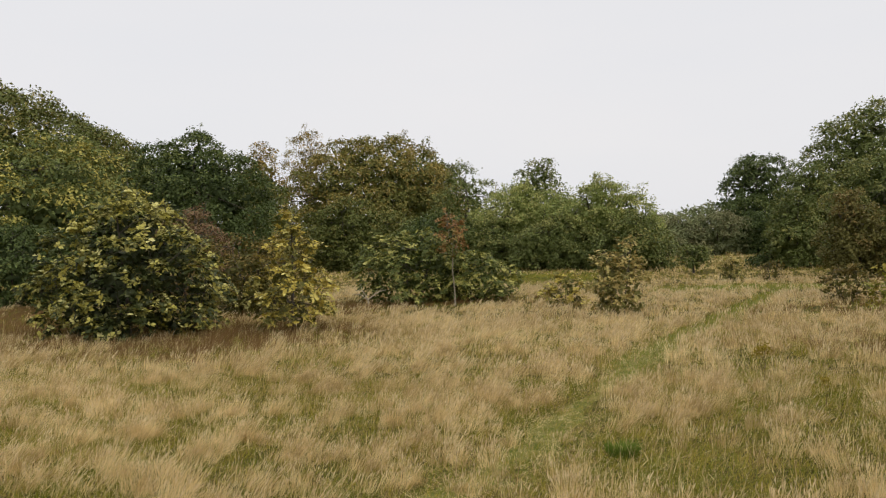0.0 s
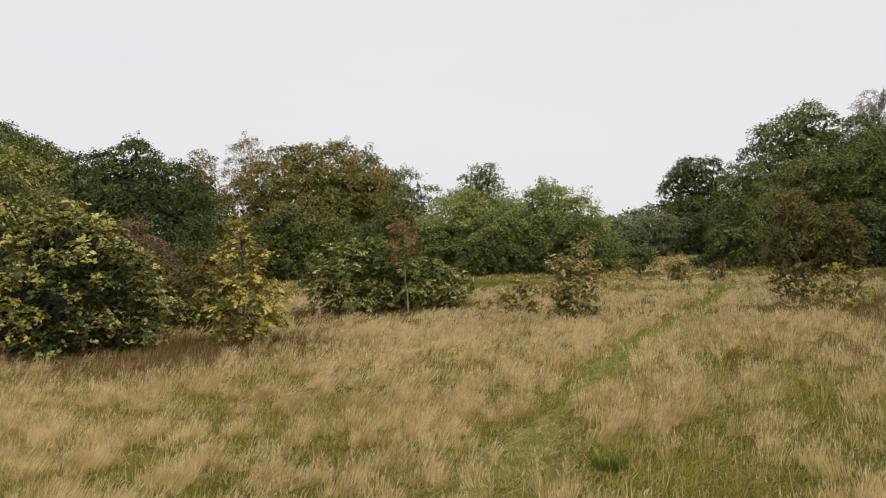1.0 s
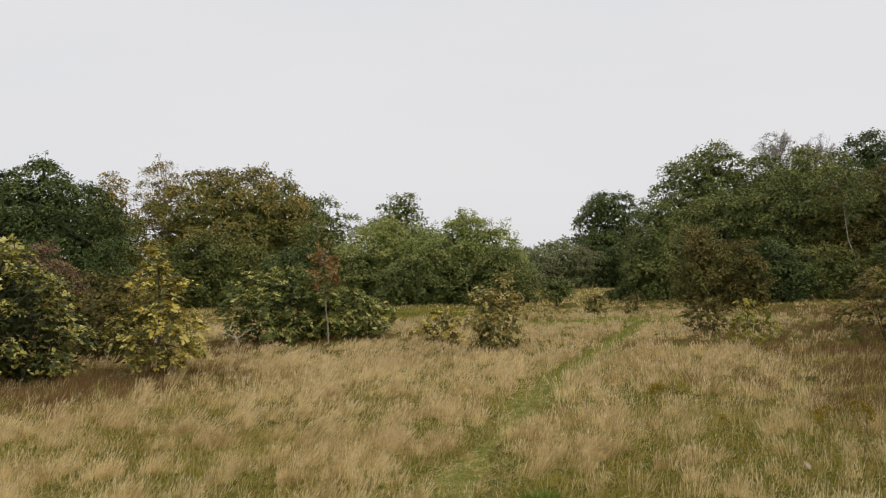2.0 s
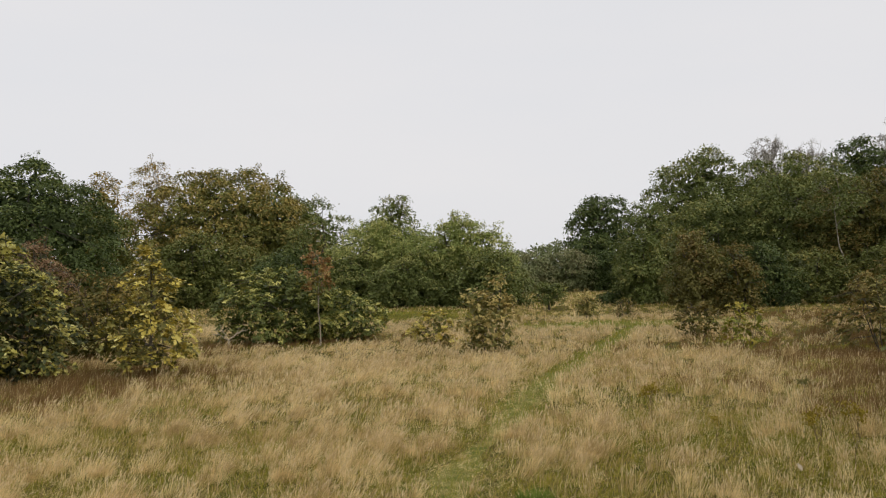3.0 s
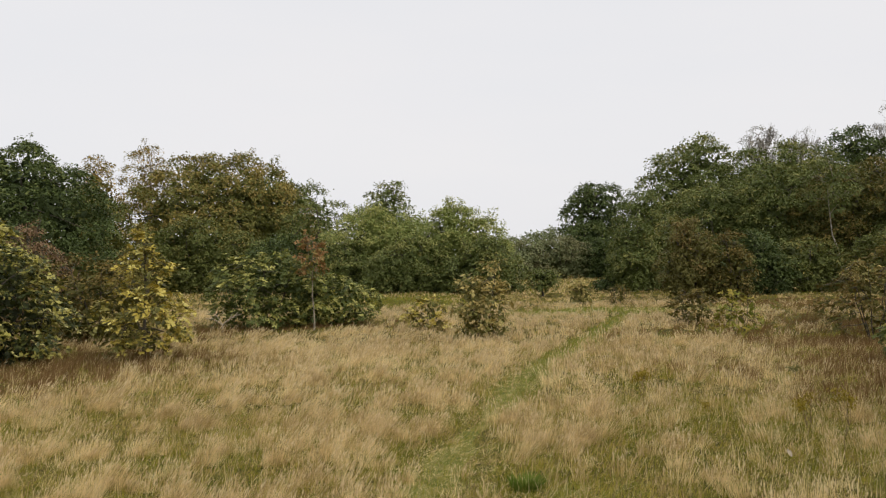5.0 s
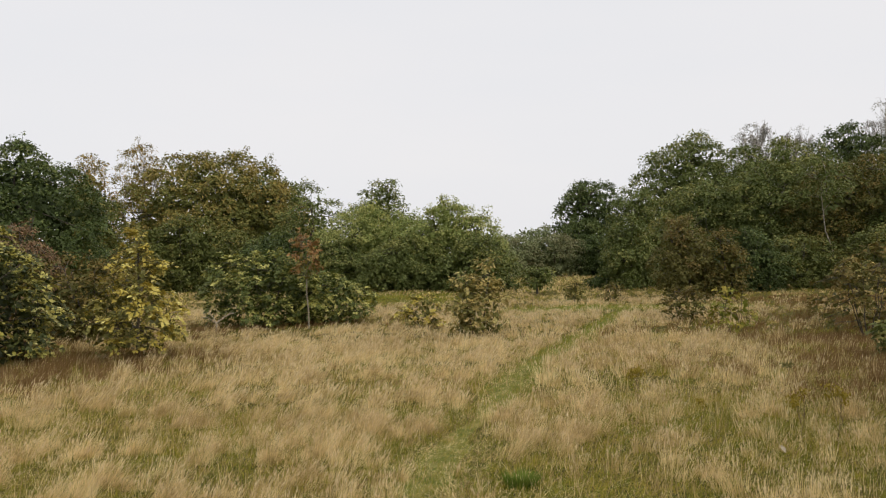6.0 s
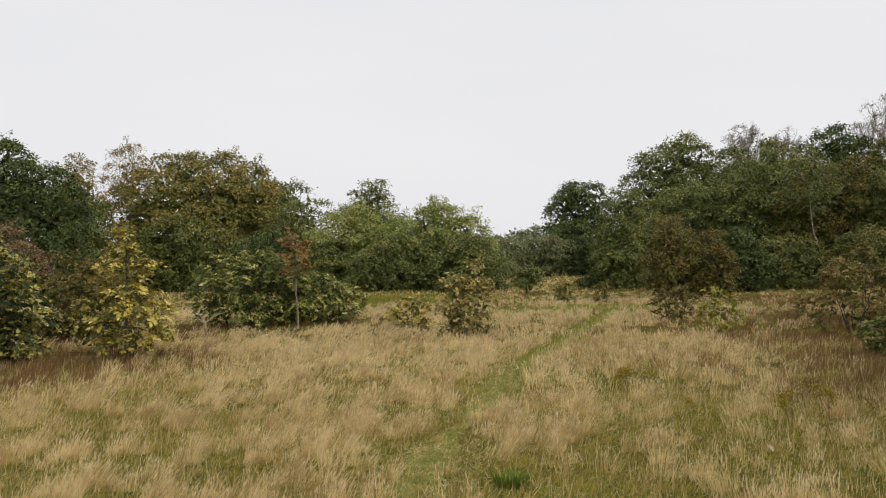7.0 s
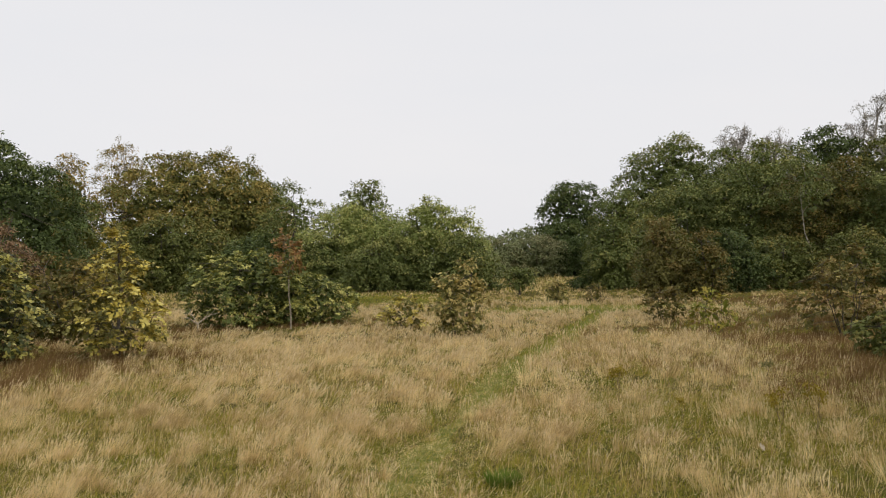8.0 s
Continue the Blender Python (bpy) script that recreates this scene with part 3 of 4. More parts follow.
tree("broad_tree", 31.2, 52, (4.0, 2.6), 8.9, 0.3, DEEP_OAK, OAK_BARK, "olive green tree beside the tall birch", "tree", 40, leaf=0.175, blunt=2.3)
tree("oak_tree", 13.4, 41, (2.6, 2.2), 5.3, 0.05, MID_GREEN, OAK_BARK, "green oak in the front of the wood", "tree", 41, leaf=0.12, blunt=2.3)
tree("oak_tree", 16.0, 39.5, (2.7, 2.3), 5.8, 0.05, MID_GREEN, OAK_BARK, "dull green oak in the front of the wood", "tree", 42, leaf=0.12, blunt=2.4)
tree("oak_tree", 18.8, 37.5, (2.7, 2.3), 5.8, 0.05, OLIVE, OAK_BARK, "brownish green oak in the front of the wood", "tree", 43, leaf=0.12, blunt=2.4)
tree("oak_tree", 21.8, 35.5, (2.8, 2.3), 5.7, 0.05, MID_GREEN, OAK_BARK, "oak with rusty patches in the front of the wood", "tree", 44, leaf=0.12, blunt=2.4)
tree("birch_tree", 16.9, 34.9, (1.1, 0.8), 5.9, 3.4, MID_GREEN, PALE_BARK, "slender birch with a pale leaning trunk", "tree", 45, leaf=0.1, cover=2.2, trunk=0.034, limbs=3, lean=(-0.7, 0), airy=0.2)
tree("oak_sapling", 8.5, 28.5, (1.0, 0.9), 2.85, 0.03, BROWN_LEAF, OAK_BARK, "bushy young oak gone brown in front of the wood", "sapling", 46, leaf=0.085, stems=2, blunt=1.5, uneven=0.3, bough=0.28, sprays=6)
tree("oak_sapling", 9.8, 28.0, (0.7, 0.65), 2.35, 0.03, AMBER_DARK, OAK_BARK, "young oak with brown and amber leaves", "sapling", 47, leaf=0.085, cover=3.6, stems=2, sprays=4, uneven=0.3, airy=0.15)
tree("shrub", 11.8, 31.5, (1.5, 1.0), 2.4, 0.03, DARK_OAK, OAK_BARK, "dark green undergrowth under the wood's edge", "shrub", 48, leaf=0.1, stems=3, uneven=0.4, blunt=1.5, bough=0.3, sprays=8)
tree("shrub", 14.2, 32.4, (1.7, 1.1), 2.2, 0.03, DEEP_OAK, OAK_BARK, "green bramble growth under the wood's edge", "shrub", 49, leaf=0.1, stems=3, uneven=0.4, blunt=1.4, bough=0.3, sprays=8)
tree("shrub", 17.2, 32, (1.8, 1.2), 2.4, 0.03, DEEP_OAK, OAK_BARK, "green and amber undergrowth under the wood's edge", "shrub", 50, leaf=0.1, stems=3, uneven=0.4, blunt=1.5, bough=0.3, sprays=8)
tree("shrub", 15.6, 30.6, (0.8, 0.6), 1.2, 0.03, AMBER_LEAF, OAK_BARK, "amber-leaved shrub before the dark wood", "shrub", 56, leaf=0.09, cover=3, stems=3)
tree("shrub", 8.2, 35, (1.25, 1.0), 3.2, 0.03, MID_GREEN, OAK_BARK, "low green shrub at the wood's corner", "shrub", 51, leaf=0.11, stems=3, blunt=1.3, uneven=0.35, bough=0.34, sprays=8)
tree("shrub", 10.4, 37, (1.9, 1.2), 3.2, 0.03, DEEP_OAK, OAK_BARK, "olive shrub at the foot of the oaks", "shrub", 52, leaf=0.11, stems=3)
# three oaks outside the view, added to dim the meadow's right side
tree("oak_tree", 14.6, 14.5, (3.8, 3.6), 8.5, 0.3, MID_GREEN, OAK_BARK, "broad oak added out of view to shade the meadow", "tree", 57, leaf=0.36)
tree("oak_tree", 11.6, 3.2, (4.0, 3.8), 9.0, 0.3, MID_GREEN, OAK_BARK, "broad oak added out of view to shade the meadow", "tree", 58, leaf=0.36)
tree("oak_tree", 13.0, -5.5, (4.0, 3.8), 9.0, 0.3, MID_GREEN, OAK_BARK, "broad oak added out of view to shade the meadow", "tree", 59, leaf=0.36)
tree("shrub", 4.8, 56, (2.4, 1.5), 2.8, 0.03, HAZED_LEAF, OAK_BARK, "brown-green thicket across the far meadow", "shrub", 53, leaf=0.13, stems=3, blunt=2.4)
tree("shrub", 8.2, 57, (2.5, 1.6), 2.9, 0.03, HAZED_LEAF, OAK_BARK, "green thicket across the far meadow", "shrub", 54, leaf=0.13, stems=3, blunt=2.4)
tree("shrub", 11.2, 57, (2.1, 1.4), 2.8, 0.03, DARK_OAK, OAK_BARK, "dark thicket below the far oak", "shrub", 55, leaf=0.13, stems=3)


def far_wood():
    """A hedge of distant trees, one sheet of foliage on thin trunks, browner at one end and greener at the other; haze
    is in the leaf colour.
    """
    rng = np.random.default_rng(70)
    base, face, tubes, tint = [], [], [], []
    for k in range(27):
        x = -24 + 2.2 * k + rng.uniform(-0.7, 0.7)
        y = 77 + rng.uniform(-3, 4)
        h = 3.55 + 0.35 * math.sin(k * 1.3) + rng.uniform(-0.3, 0.4)
        q, size, d = crown_boughs(rng, (2.9, 2.4), h, 0.05, 0.62, 0.3, 0.95, 0.16, 2.2)
        c, u, j = crown_sprays(rng, q, size, d, 330)
        at = np.repeat(c, 7, 0) + rng.normal(0, 0.2, (len(c) * 7, 3))
        base.append(at + np.array([x, y, 0]))
        face.append(np.repeat(u, 7, 0) * 0.6 + np.array([0, 0, 0.6]) + rng.normal(0, 0.4, at.shape))
        tint.append(np.repeat(np.clip(rng.uniform(0.1, 0.75) - 0.05 * (x - 5) + 0.3 * rng.random(len(c)), 0, 1), 28))
        tubes.append(tube(bent(rng, (x, y, -0.1), (x, y, h * 0.8), 0, 0.1, 5), np.linspace(0.14, 0.04, 5), 5))
    base, face = np.vstack(base), np.vstack(face)
    v, f = leaves(base, unit(rng.normal(0, 1, base.shape)), face, 0.27 * rng.uniform(0.7, 1.3, len(base)), False)
    tv, tf = join(tubes)
    ob = mesh_object("far_woods", np.vstack([v, tv]), [f, tf[0] + len(v)], HAZED_LEAF, turned=np.concatenate([*tint, np.zeros(len(tv))]))
    tagged(ob, "distant belt of mixed autumn woodland with haze painted into its leaf colour", "woods", kind="stuff")


far_wood()

# ---- bushes and saplings in the meadow ----
B = "bushes in the meadow"
tree("oak_bush", -7.7, 13.3, (1.75, 1.4), 2.66, 0.03, YELLOW_OAK, OAK_BARK, "large oak bush with yellow-green leaves reaching the grass", "bush", 81,
     leaf=0.078, cover=5.6, stems=3, bough=0.36, sprigs=True, sprays=16, group=B, blunt=1.7, widest=0.28, skirt=0.85, uneven=0.22)
tree("oak_sapling", -4.65, 13.2, (0.8, 0.75), 2.3, 0.12, GOLD_OAK, OAK_BARK, "young oak with golden leaves on a short trunk", "sapling", 82,
     leaf=0.064, cover=4.2, trunk=0.03, bough=0.24, sprigs=True, sprays=16, shoot=1.3, limbs=14, group=B, blunt=1.05, widest=0.28, skirt=0.7, uneven=0.5, airy=0.3)
tree("shrub", -9.9, 19.6, (1.6, 1.1), 2.55, 0.1, MAUVE_TWIG, OAK_BARK, "thin shrub of purple-brown twigs and leaves", "shrub", 83,
     leaf=0.07, cover=3.4, stems=5, sprays=14, group=B, airy=0.4, fine=120, uneven=0.3)
tree("shrub", -7.3, 17.8, (1.45, 1.0), 1.85, 0.03, AMBER_DARK, OAK_BARK, "straggling olive and amber shrub beside the oak bush", "shrub", 84,
     leaf=0.07, cover=3.2, stems=4, sprays=8, group=B, airy=0.12, uneven=0.25)
tree("oak_bush", -4.05, 19.9, (1.55, 1.1), 1.92, 0.03, GREEN_OAK, OAK_BARK, "dense green oak bush in the dry grass", "bush", 85,
     leaf=0.07, cover=4.8, stems=3, bough=0.32, sprigs=True, sprays=7, group=B, blunt=2.0, widest=0.3, skirt=0.85, uneven=0.2)
tree("oak_bush", -2.65, 20.5, (1.2, 0.9), 1.35, 0.03, GREEN_OAK, OAK_BARK, "low green oak bush beside the slim sapling", "bush", 86,
     leaf=0.06, cover=4.2, stems=3, sprigs=True, sprays=6, group=B, blunt=1.7, widest=0.3, skirt=0.85)
tree("sapling", -2.86, 18.9, (0.44, 0.4), 2.2, 1.1, RUST_LEAF, GREY_BARK, "slim pale-stemmed sapling with rust-red leaves", "sapling", 87,
     leaf=0.065, cover=3.0, trunk=0.02, limbs=6, sprays=5, sprigs=True, group=B, blunt=1.6, airy=0.35, uneven=0.35, widest=0.55, skirt=0.3)
tree("oak_sapling", 0.82, 16.1, (0.7, 0.55), 1.55, 0.05, AMBER_LEAF, OAK_BARK, "small oak sapling with sparse amber and brown leaves", "sapling", 88,
     leaf=0.066, cover=3.2, stems=4, trunk=0.022, sprigs=True, sprays=10, group=B, airy=0.15, blunt=1.35, uneven=0.3, widest=0.4, skirt=0.55)
tree("oak_sapling", -0.25, 18.5, (0.6, 0.4), 0.82, 0.03, GOLD_OAK, OAK_BARK, "low spreading oak seedling in straw grass", "sapling", 89,
     leaf=0.066, cover=3.2, stems=3, trunk=0.012, sprigs=True, sprays=5, group=B, airy=0.25, uneven=0.3)
tree("oak_sapling", 5.5, 18.3, (0.6, 0.45), 0.82, 0.03, AMBER_DARK, OAK_BARK, "little brown-leaved oak seedling in the grass", "sapling", 90,
     leaf=0.066, cover=3.4, stems=2, trunk=0.015, sprigs=True, sprays=6, group=B, airy=0.2, uneven=0.3)
tree("sapling", 5.55, 15.5, (0.52, 0.4), 1.02, 0.03, LIME_LEAF, OAK_BARK, "straggly sapling with lime-yellow shoots", "sapling", 91,
     leaf=0.066, cover=2.4, stems=3, trunk=0.012, sprigs=True, sprays=5, group=B, airy=0.4, uneven=0.35)
tree("shrub", 7.6, 14.6, (1.0, 0.6), 1.6, 0.12, AMBER_DARK, OAK_BARK, "thin brown shrub of upright stems", "shrub", 92,
     leaf=0.062, cover=2.8, stems=6, trunk=0.03, sprigs=True, sprays=8, group=B, airy=0.4, uneven=0.32, widest=0.6, skirt=0.5)
tree("shrub", 6.95, 11.9, (0.75, 0.6), 0.72, 0.03, DEEP_OAK, OAK_BARK, "low dark green shrub in brown grass", "shrub", 93,
     leaf=0.066, cover=3.4, stems=3, trunk=0.02, sprigs=True, sprays=4, group=B)
tree("small_tree", 4.03, 33, (0.6, 0.5), 1.18, 0.32, MID_GREEN, OAK_BARK, "small rounded green tree far across the meadow", "tree", 94,
     leaf=0.085, cover=4.4, trunk=0.05, sprays=2, group=B)
tree("oak_sapling", 4.36, 26.1, (0.42, 0.36), 0.92, 0.08, AMBER_LEAF, OAK_BARK, "small amber sapling far across the meadow", "sapling", 95,
     leaf=0.075, cover=2.8, trunk=0.025, sprays=3, group=B, airy=0.15)
tree("shrub", 5.6, 26.3, (0.36, 0.3), 0.6, 0.03, AMBER_DARK, OAK_BARK, "little brown shrub far across the meadow", "shrub", 96,
     leaf=0.075, cover=2.4, stems=2, trunk=0.02, sprays=2, group=B, airy=0.2)
tree("shrub", 7.2, 35.4, (0.85, 0.6), 0.6, 0.02, DARK_OAK, OAK_BARK, "low dark bramble mound before the wood", "shrub", 97,
     leaf=0.09, cover=4, stems=3, trunk=0.02, sprays=2, group=B)


def dead_branch(x, y):
    """A bare forked branch stuck in the grass."""
    rng = np.random.default_rng(98)
    foot = new("dead_branch")
    foot.location = (x, y, float(lift(x, y)))
    tagged(foot, "bare bleached forked branch standing in the grass", "branch")
    v, f = tube(bent(rng, (0, 0, -0.06), (0.01, 0, 0.24), 0, 0.008, 5), np.linspace(0.022, 0.016, 5), 7)
    mesh_object("stem", v, [f], DEAD_WOOD, foot)
    for ex, ez in ((-0.40, 0.36), (-0.22, 0.46), (0.26, 0.38), (0.42, 0.44)):
        line = bent(rng, (0.01, 0, 0.22), (ex, rng.uniform(-0.15, 0.15), ez), 0.03, 0.018, 6)
        v, f = tube(line, np.linspace(0.013, 0.005, 6), 6)
        prong = mesh_object("prong", v, [f], DEAD_WOOD, foot)
        v, f = tube(bent(rng, line[3], line[3] + np.array([ex * 0.3, 0.06, 0.14]), 0, 0.008, 4), np.linspace(0.006, 0.002, 4), 5)
        mesh_object("twig", v, [f], DEAD_WOOD, prong)


dead_branch(-4.75, 18.2)


# ---- tall weeds in the near grass ----
def weed(x, y, height, spread, heads, head_material, label, seed):
    rng = np.random.default_rng(seed)
    foot = new("weed")
    foot.location = (x, y, float(lift(x, y)))
    tagged(foot, label, "weed", "weeds in the meadow")
    stalks, at = [], []
    main = bent(rng, (0, 0, -0.03), (0.03, 0, height * 0.75), 0, 0.012, 6)
    v, f = tube(main, np.linspace(0.0035, 0.002, 6), 5)
    mesh_object("stalk", v, [f], STALK, foot)
    for k in range(heads):
        a = rng.uniform(0, 2 * math.pi)
        tip = np.array([spread * rng.uniform(0.2, 1) * math.cos(a), spread * rng.uniform(0.2, 1) * math.sin(a), height * rng.uniform(0.72, 1.0)])
        stalks.append(tube(bent(rng, main[rng.integers(2, 6)], tip, 0.01, 0.006, 4), np.linspace(0.002, 0.001, 4), 4))
        pv, pf = leaves(tip + rng.normal(0, 1, (26, 3)) * np.array([0.018, 0.018, 0.014]), unit(rng.normal(0, 1, (26, 3))), np.array([0, 0, 0.8]) + rng.normal(0, 0.4, (26, 3)), np.full(26, 0.027), False)
        tagged(mesh_object("flower_head", pv, [pf], head_material, foot), kind="stuff")
        at.append(main[1] + (tip - main[1]) * rng.uniform(0.1, 0.9, (3, 1)) + rng.normal(0, 0.01, (3, 3)))
    v, f = join(stalks)
    tagged(mesh_object("side_stalk", v, f, STALK, foot), kind="stuff")
    at = np.vstack(at)
    v, f = leaves(at, unit(rng.normal(0, 1, at.shape)), np.array([0, 0, 0.8]) + rng.normal(0, 0.4, at.shape), np.full(len(at), 0.022), False)
    tagged(mesh_object("foliage", v, [f], GREEN, foot), kind="stuff")


weed(1.98, 8.35, 0.44, 0.12, 9, RAGWORT, "tall ragwort with withering yellow heads", 101)
weed(3.02, 6.93, 0.40, 0.12, 9, RAGWORT, "ragwort with a few yellow flower heads", 102)
weed(3.24, 6.75, 0.45, 0.08, 8, RAGWORT, "ragwort with a few yellow flower heads", 103)
weed(3.95, 9.4, 0.28, 0.08, 4, AMBER_LEAF, "withered brown weed in straw grass", 104)
weed(2.3, 7.3, 0.30, 0.05, 3, RAGWORT, "thin yellowish weed in straw grass", 105)

def fallen_leaf(x, y):
    """One large bleached leaf, curled, caught in the grass."""
    bm = bmesh.new()
    bmesh.ops.create_grid(bm, x_segments=6, y_segments=8, size=0.5)
    for v in bm.verts:
        a, b = v.co.x * 2, v.co.y * 2
        wide = max(0.05, 1 - abs(b) ** 1.8)
        v.co = Vector((0.035 * a * wide, 0.055 * b, 0.03 + 0.02 * a * a * wide + 0.015 * b * b + 0.004 * math.sin(9 * b)))
    me = bpy.data.meshes.new("fallen_leaf")
    bm.to_mesh(me)
    bm.free()
    me.materials.append(DEAD_WOOD)
    ob = new("fallen_leaf", me)
    ob.location, ob.rotation_euler, ob.scale = (x, y, float(lift(x, y)) + 0.05), (radians(48), 0, 0.4), (0.62, 0.62, 0.62)
    tagged(ob, "bleached curled leaf caught upright in grass", "leaf")


fallen_leaf(2.62, 6.38)

# ---- grass ----
TRAIL = np.array([(-1.6, -6.0), (-1.4, 0.5), (-0.9, 3.2), (-0.45, 4.8), (-0.1, 6.2), (0.28, 7.6), (0.62, 9.0), (0.98, 10.3), (1.35, 11.8), (2.15, 14.2), (3.05, 16.6), (3.85, 18.9), (4.6, 21.3), (5.2, 22.8)])
# russet grass round bushes; wide spots at right paint in the wood's shade
RUSSET_SHADE_SPOTS = np.array([(-8.2, 13.6, 2.5), (-5.4, 13.9, 1.3), (-7.0, 17.5, 2.2), (-4.2, 19.6, 2.0), (-2.5, 20.2, 1.6), (7.3, 14.5, 1.8), (6.7, 11.8, 1.6), (9.5, 19.0, 2.7), (12, 25, 4.0), (7.4, 11.5, 3.0), (5.3, 16.2, 1.6), (10, 16.0, 3.2), (-11, 14.5, 3.0), (-14, 17, 4), (-5.7, 11.2, 1.4), (5.6, 8.6, 1.6), (-5.2, 12.6, 1.7)])


def swirl(x, y, s, k):
    """Smooth noise in about 0..1 from a few turned waves."""
    v = 0
    for j, (a, w) in enumerate(((0.3, 1.0), (1.7, 1.37), (2.9, 0.71), (4.4, 1.9), (5.3, 2.6))):
        v = v + np.sin(s * w * (x * math.cos(a + k) + y * math.sin(a + k)) + 1.7 * j * k + 2.1 * np.sin(0.6 * s * w * (y * math.cos(a) - x * math.sin(a)))) / (1 + 0.4 * j)
    return 0.5 + v / 4.2


def trail(x, y):
    """1 on the trodden path and the mown cross strips, 0 off them."""
    d = np.full(x.shape, 99.0)
    for (ax, ay), (bx, by) in zip(TRAIL[:-1], TRAIL[1:]):
        t = np.clip(((x - ax) * (bx - ax) + (y - ay) * (by - ay)) / ((bx - ax) ** 2 + (by - ay) ** 2), 0, 1)
        d = np.minimum(d, np.hypot(x - ax - t * (bx - ax), y - ay - t * (by - ay)))
    wide = 0.12 + 0.24 * swirl(x, y, 1.9, 2.2) + 0.22 * np.clip((8.0 - y) / 3, 0, 1)
    on = np.clip((wide - d) / 0.12 + 0.5, 0, 1)
    cross = np.clip(1.6 - np.abs(y - 23.9 - 0.3 * np.sin(x * 0.8)) / 0.9, 0, 1) * np.clip((x - 1.5) / 0.8, 0, 1) * np.clip((10 - x) / 3, 0, 1)
    glade = np.clip(2 - np.abs(y - 32.5) / 3.0, 0, 1) * np.clip(2 - np.abs(x + 1.8) / 2.0, 0, 1)
    return np.maximum(on, np.maximum(0.9 * cross, 0.9 * glade))


def russet(x, y):
    r = np.zeros(x.shape)
    for bx, by, s in RUSSET_SHADE_SPOTS:
        r = np.maximum(r, np.clip(1.5 - np.hypot(x - bx, (y - by) * 1.3) / s, 0, 1))
    return r


def scatter(rng, y0, y1, per_m2):
    """Random places in the fan of meadow before the camera's ground."""
    n = int(per_m2 * 0.69 * (y1 * y1 - y0 * y0))
    y = np.sqrt(rng.uniform(y0 * y0, y1 * y1, n))
    return rng.uniform(-0.80, 0.58, n) * y, y


def blades(rng, x, y, tall, lean_x, lean_y, wide, curl, kinked=True):
    """Blades from (x, y): a quad and a tip each, bowed over; or one plain tip."""
    n = len(x)
    z = lift(x, y) - 0.01
    a = rng.uniform(0, math.pi, n)
    sx, sy = np.cos(a) * wide, np.sin(a) * wide * 0.6
    base = np.stack([x, y, z], 1)
    side = np.stack([sx, sy, np.zeros(n)], 1)
    tip = base + np.stack([lean_x, lean_y, tall], 1)
    if not kinked:
        v = np.stack([base - side / 2, base + side / 2, tip], 1).reshape(-1, 3)
        return v, [np.arange(n * 3).reshape(n, 3)]
    mid = base + np.stack([lean_x * (0.5 - curl), lean_y * (0.5 - curl), tall * (0.58 + 0.3 * curl)], 1)
    v = np.stack([base - side * 0.22, base + side * 0.22, mid + side / 2, mid - side / 2, tip], 1).reshape(-1, 3)
    b = (np.arange(n) * 5)[:, None]
    return v, [b + np.array([[0, 1, 2, 3]]), b + np.array([[3, 2, 4]])]


def gather(name, pieces, material, label):
    vs, quads, tris, at = [], [], [], 0
    for v, fs in pieces:
        for f in fs:
            (quads if f.shape[1] == 4 else tris).append(f + at)
        vs.append(v)
        at += len(v)
    faces = [np.concatenate(k) for k in (quads, tris) if k]
    tagged(mesh_object(name, np.concatenate(vs), faces, material), label, "grass", kind="stuff")


def path_ribbon(line, width):
    """The trodden line itself: a thin turf strip with a wandering edge, a hand's breadth narrower than the gap in the tall grass."""
    seg = np.hypot(*np.diff(line, axis=0).T)
    at = np.concatenate([[0], np.cumsum(seg)])
    t = np.arange(0, at[-1], 0.12)
    px, py = np.interp(t, at, line[:, 0]), np.interp(t, at, line[:, 1])
    px = np.convolve(np.pad(px, 9, mode="edge"), np.ones(19) / 19, "valid")
    tx, ty = np.gradient(px), np.gradient(py)
    nx, ny = -ty / np.hypot(tx, ty), tx / np.hypot(tx, ty)
    rows = []
    for k, side in enumerate(np.linspace(-1, 1, 7)):
        half = width * (1 + 0.35 * np.sin(t * 2.3 + 2 * np.sign(side)) + 0.28 * np.sin(t * 5.9 + side))
        x, y = px + nx * half * side, py + ny * half * side
        rows.append(np.stack([x, y, lift(x, y) + 0.012 * (1 - side * side) + 0.002], 1))
    v = np.stack(rows, 1)
    i, j = np.meshgrid(np.arange(len(t) - 1), np.arange(6), indexing="ij")
    b = (i * 7 + j).ravel()
    return v.reshape(-1, 3), np.stack([b, b + 1, b + 8, b + 7], 1)


rv, rf = path_ribbon(TRAIL, 0.16)
tagged(mesh_object("path", rv, [rf], TURF), "narrow trodden path of short green turf through dry grass", "path", kind="structure")
rv, rf = path_ribbon(np.array([(1.6, 24.1), (4.0, 23.8), (6.5, 24.0), (9.5, 23.7)]), 0.7)
tagged(mesh_object("path_2", rv, [rf], MOWN), "wide mown green strip crossing the meadow", "path", kind="structure")


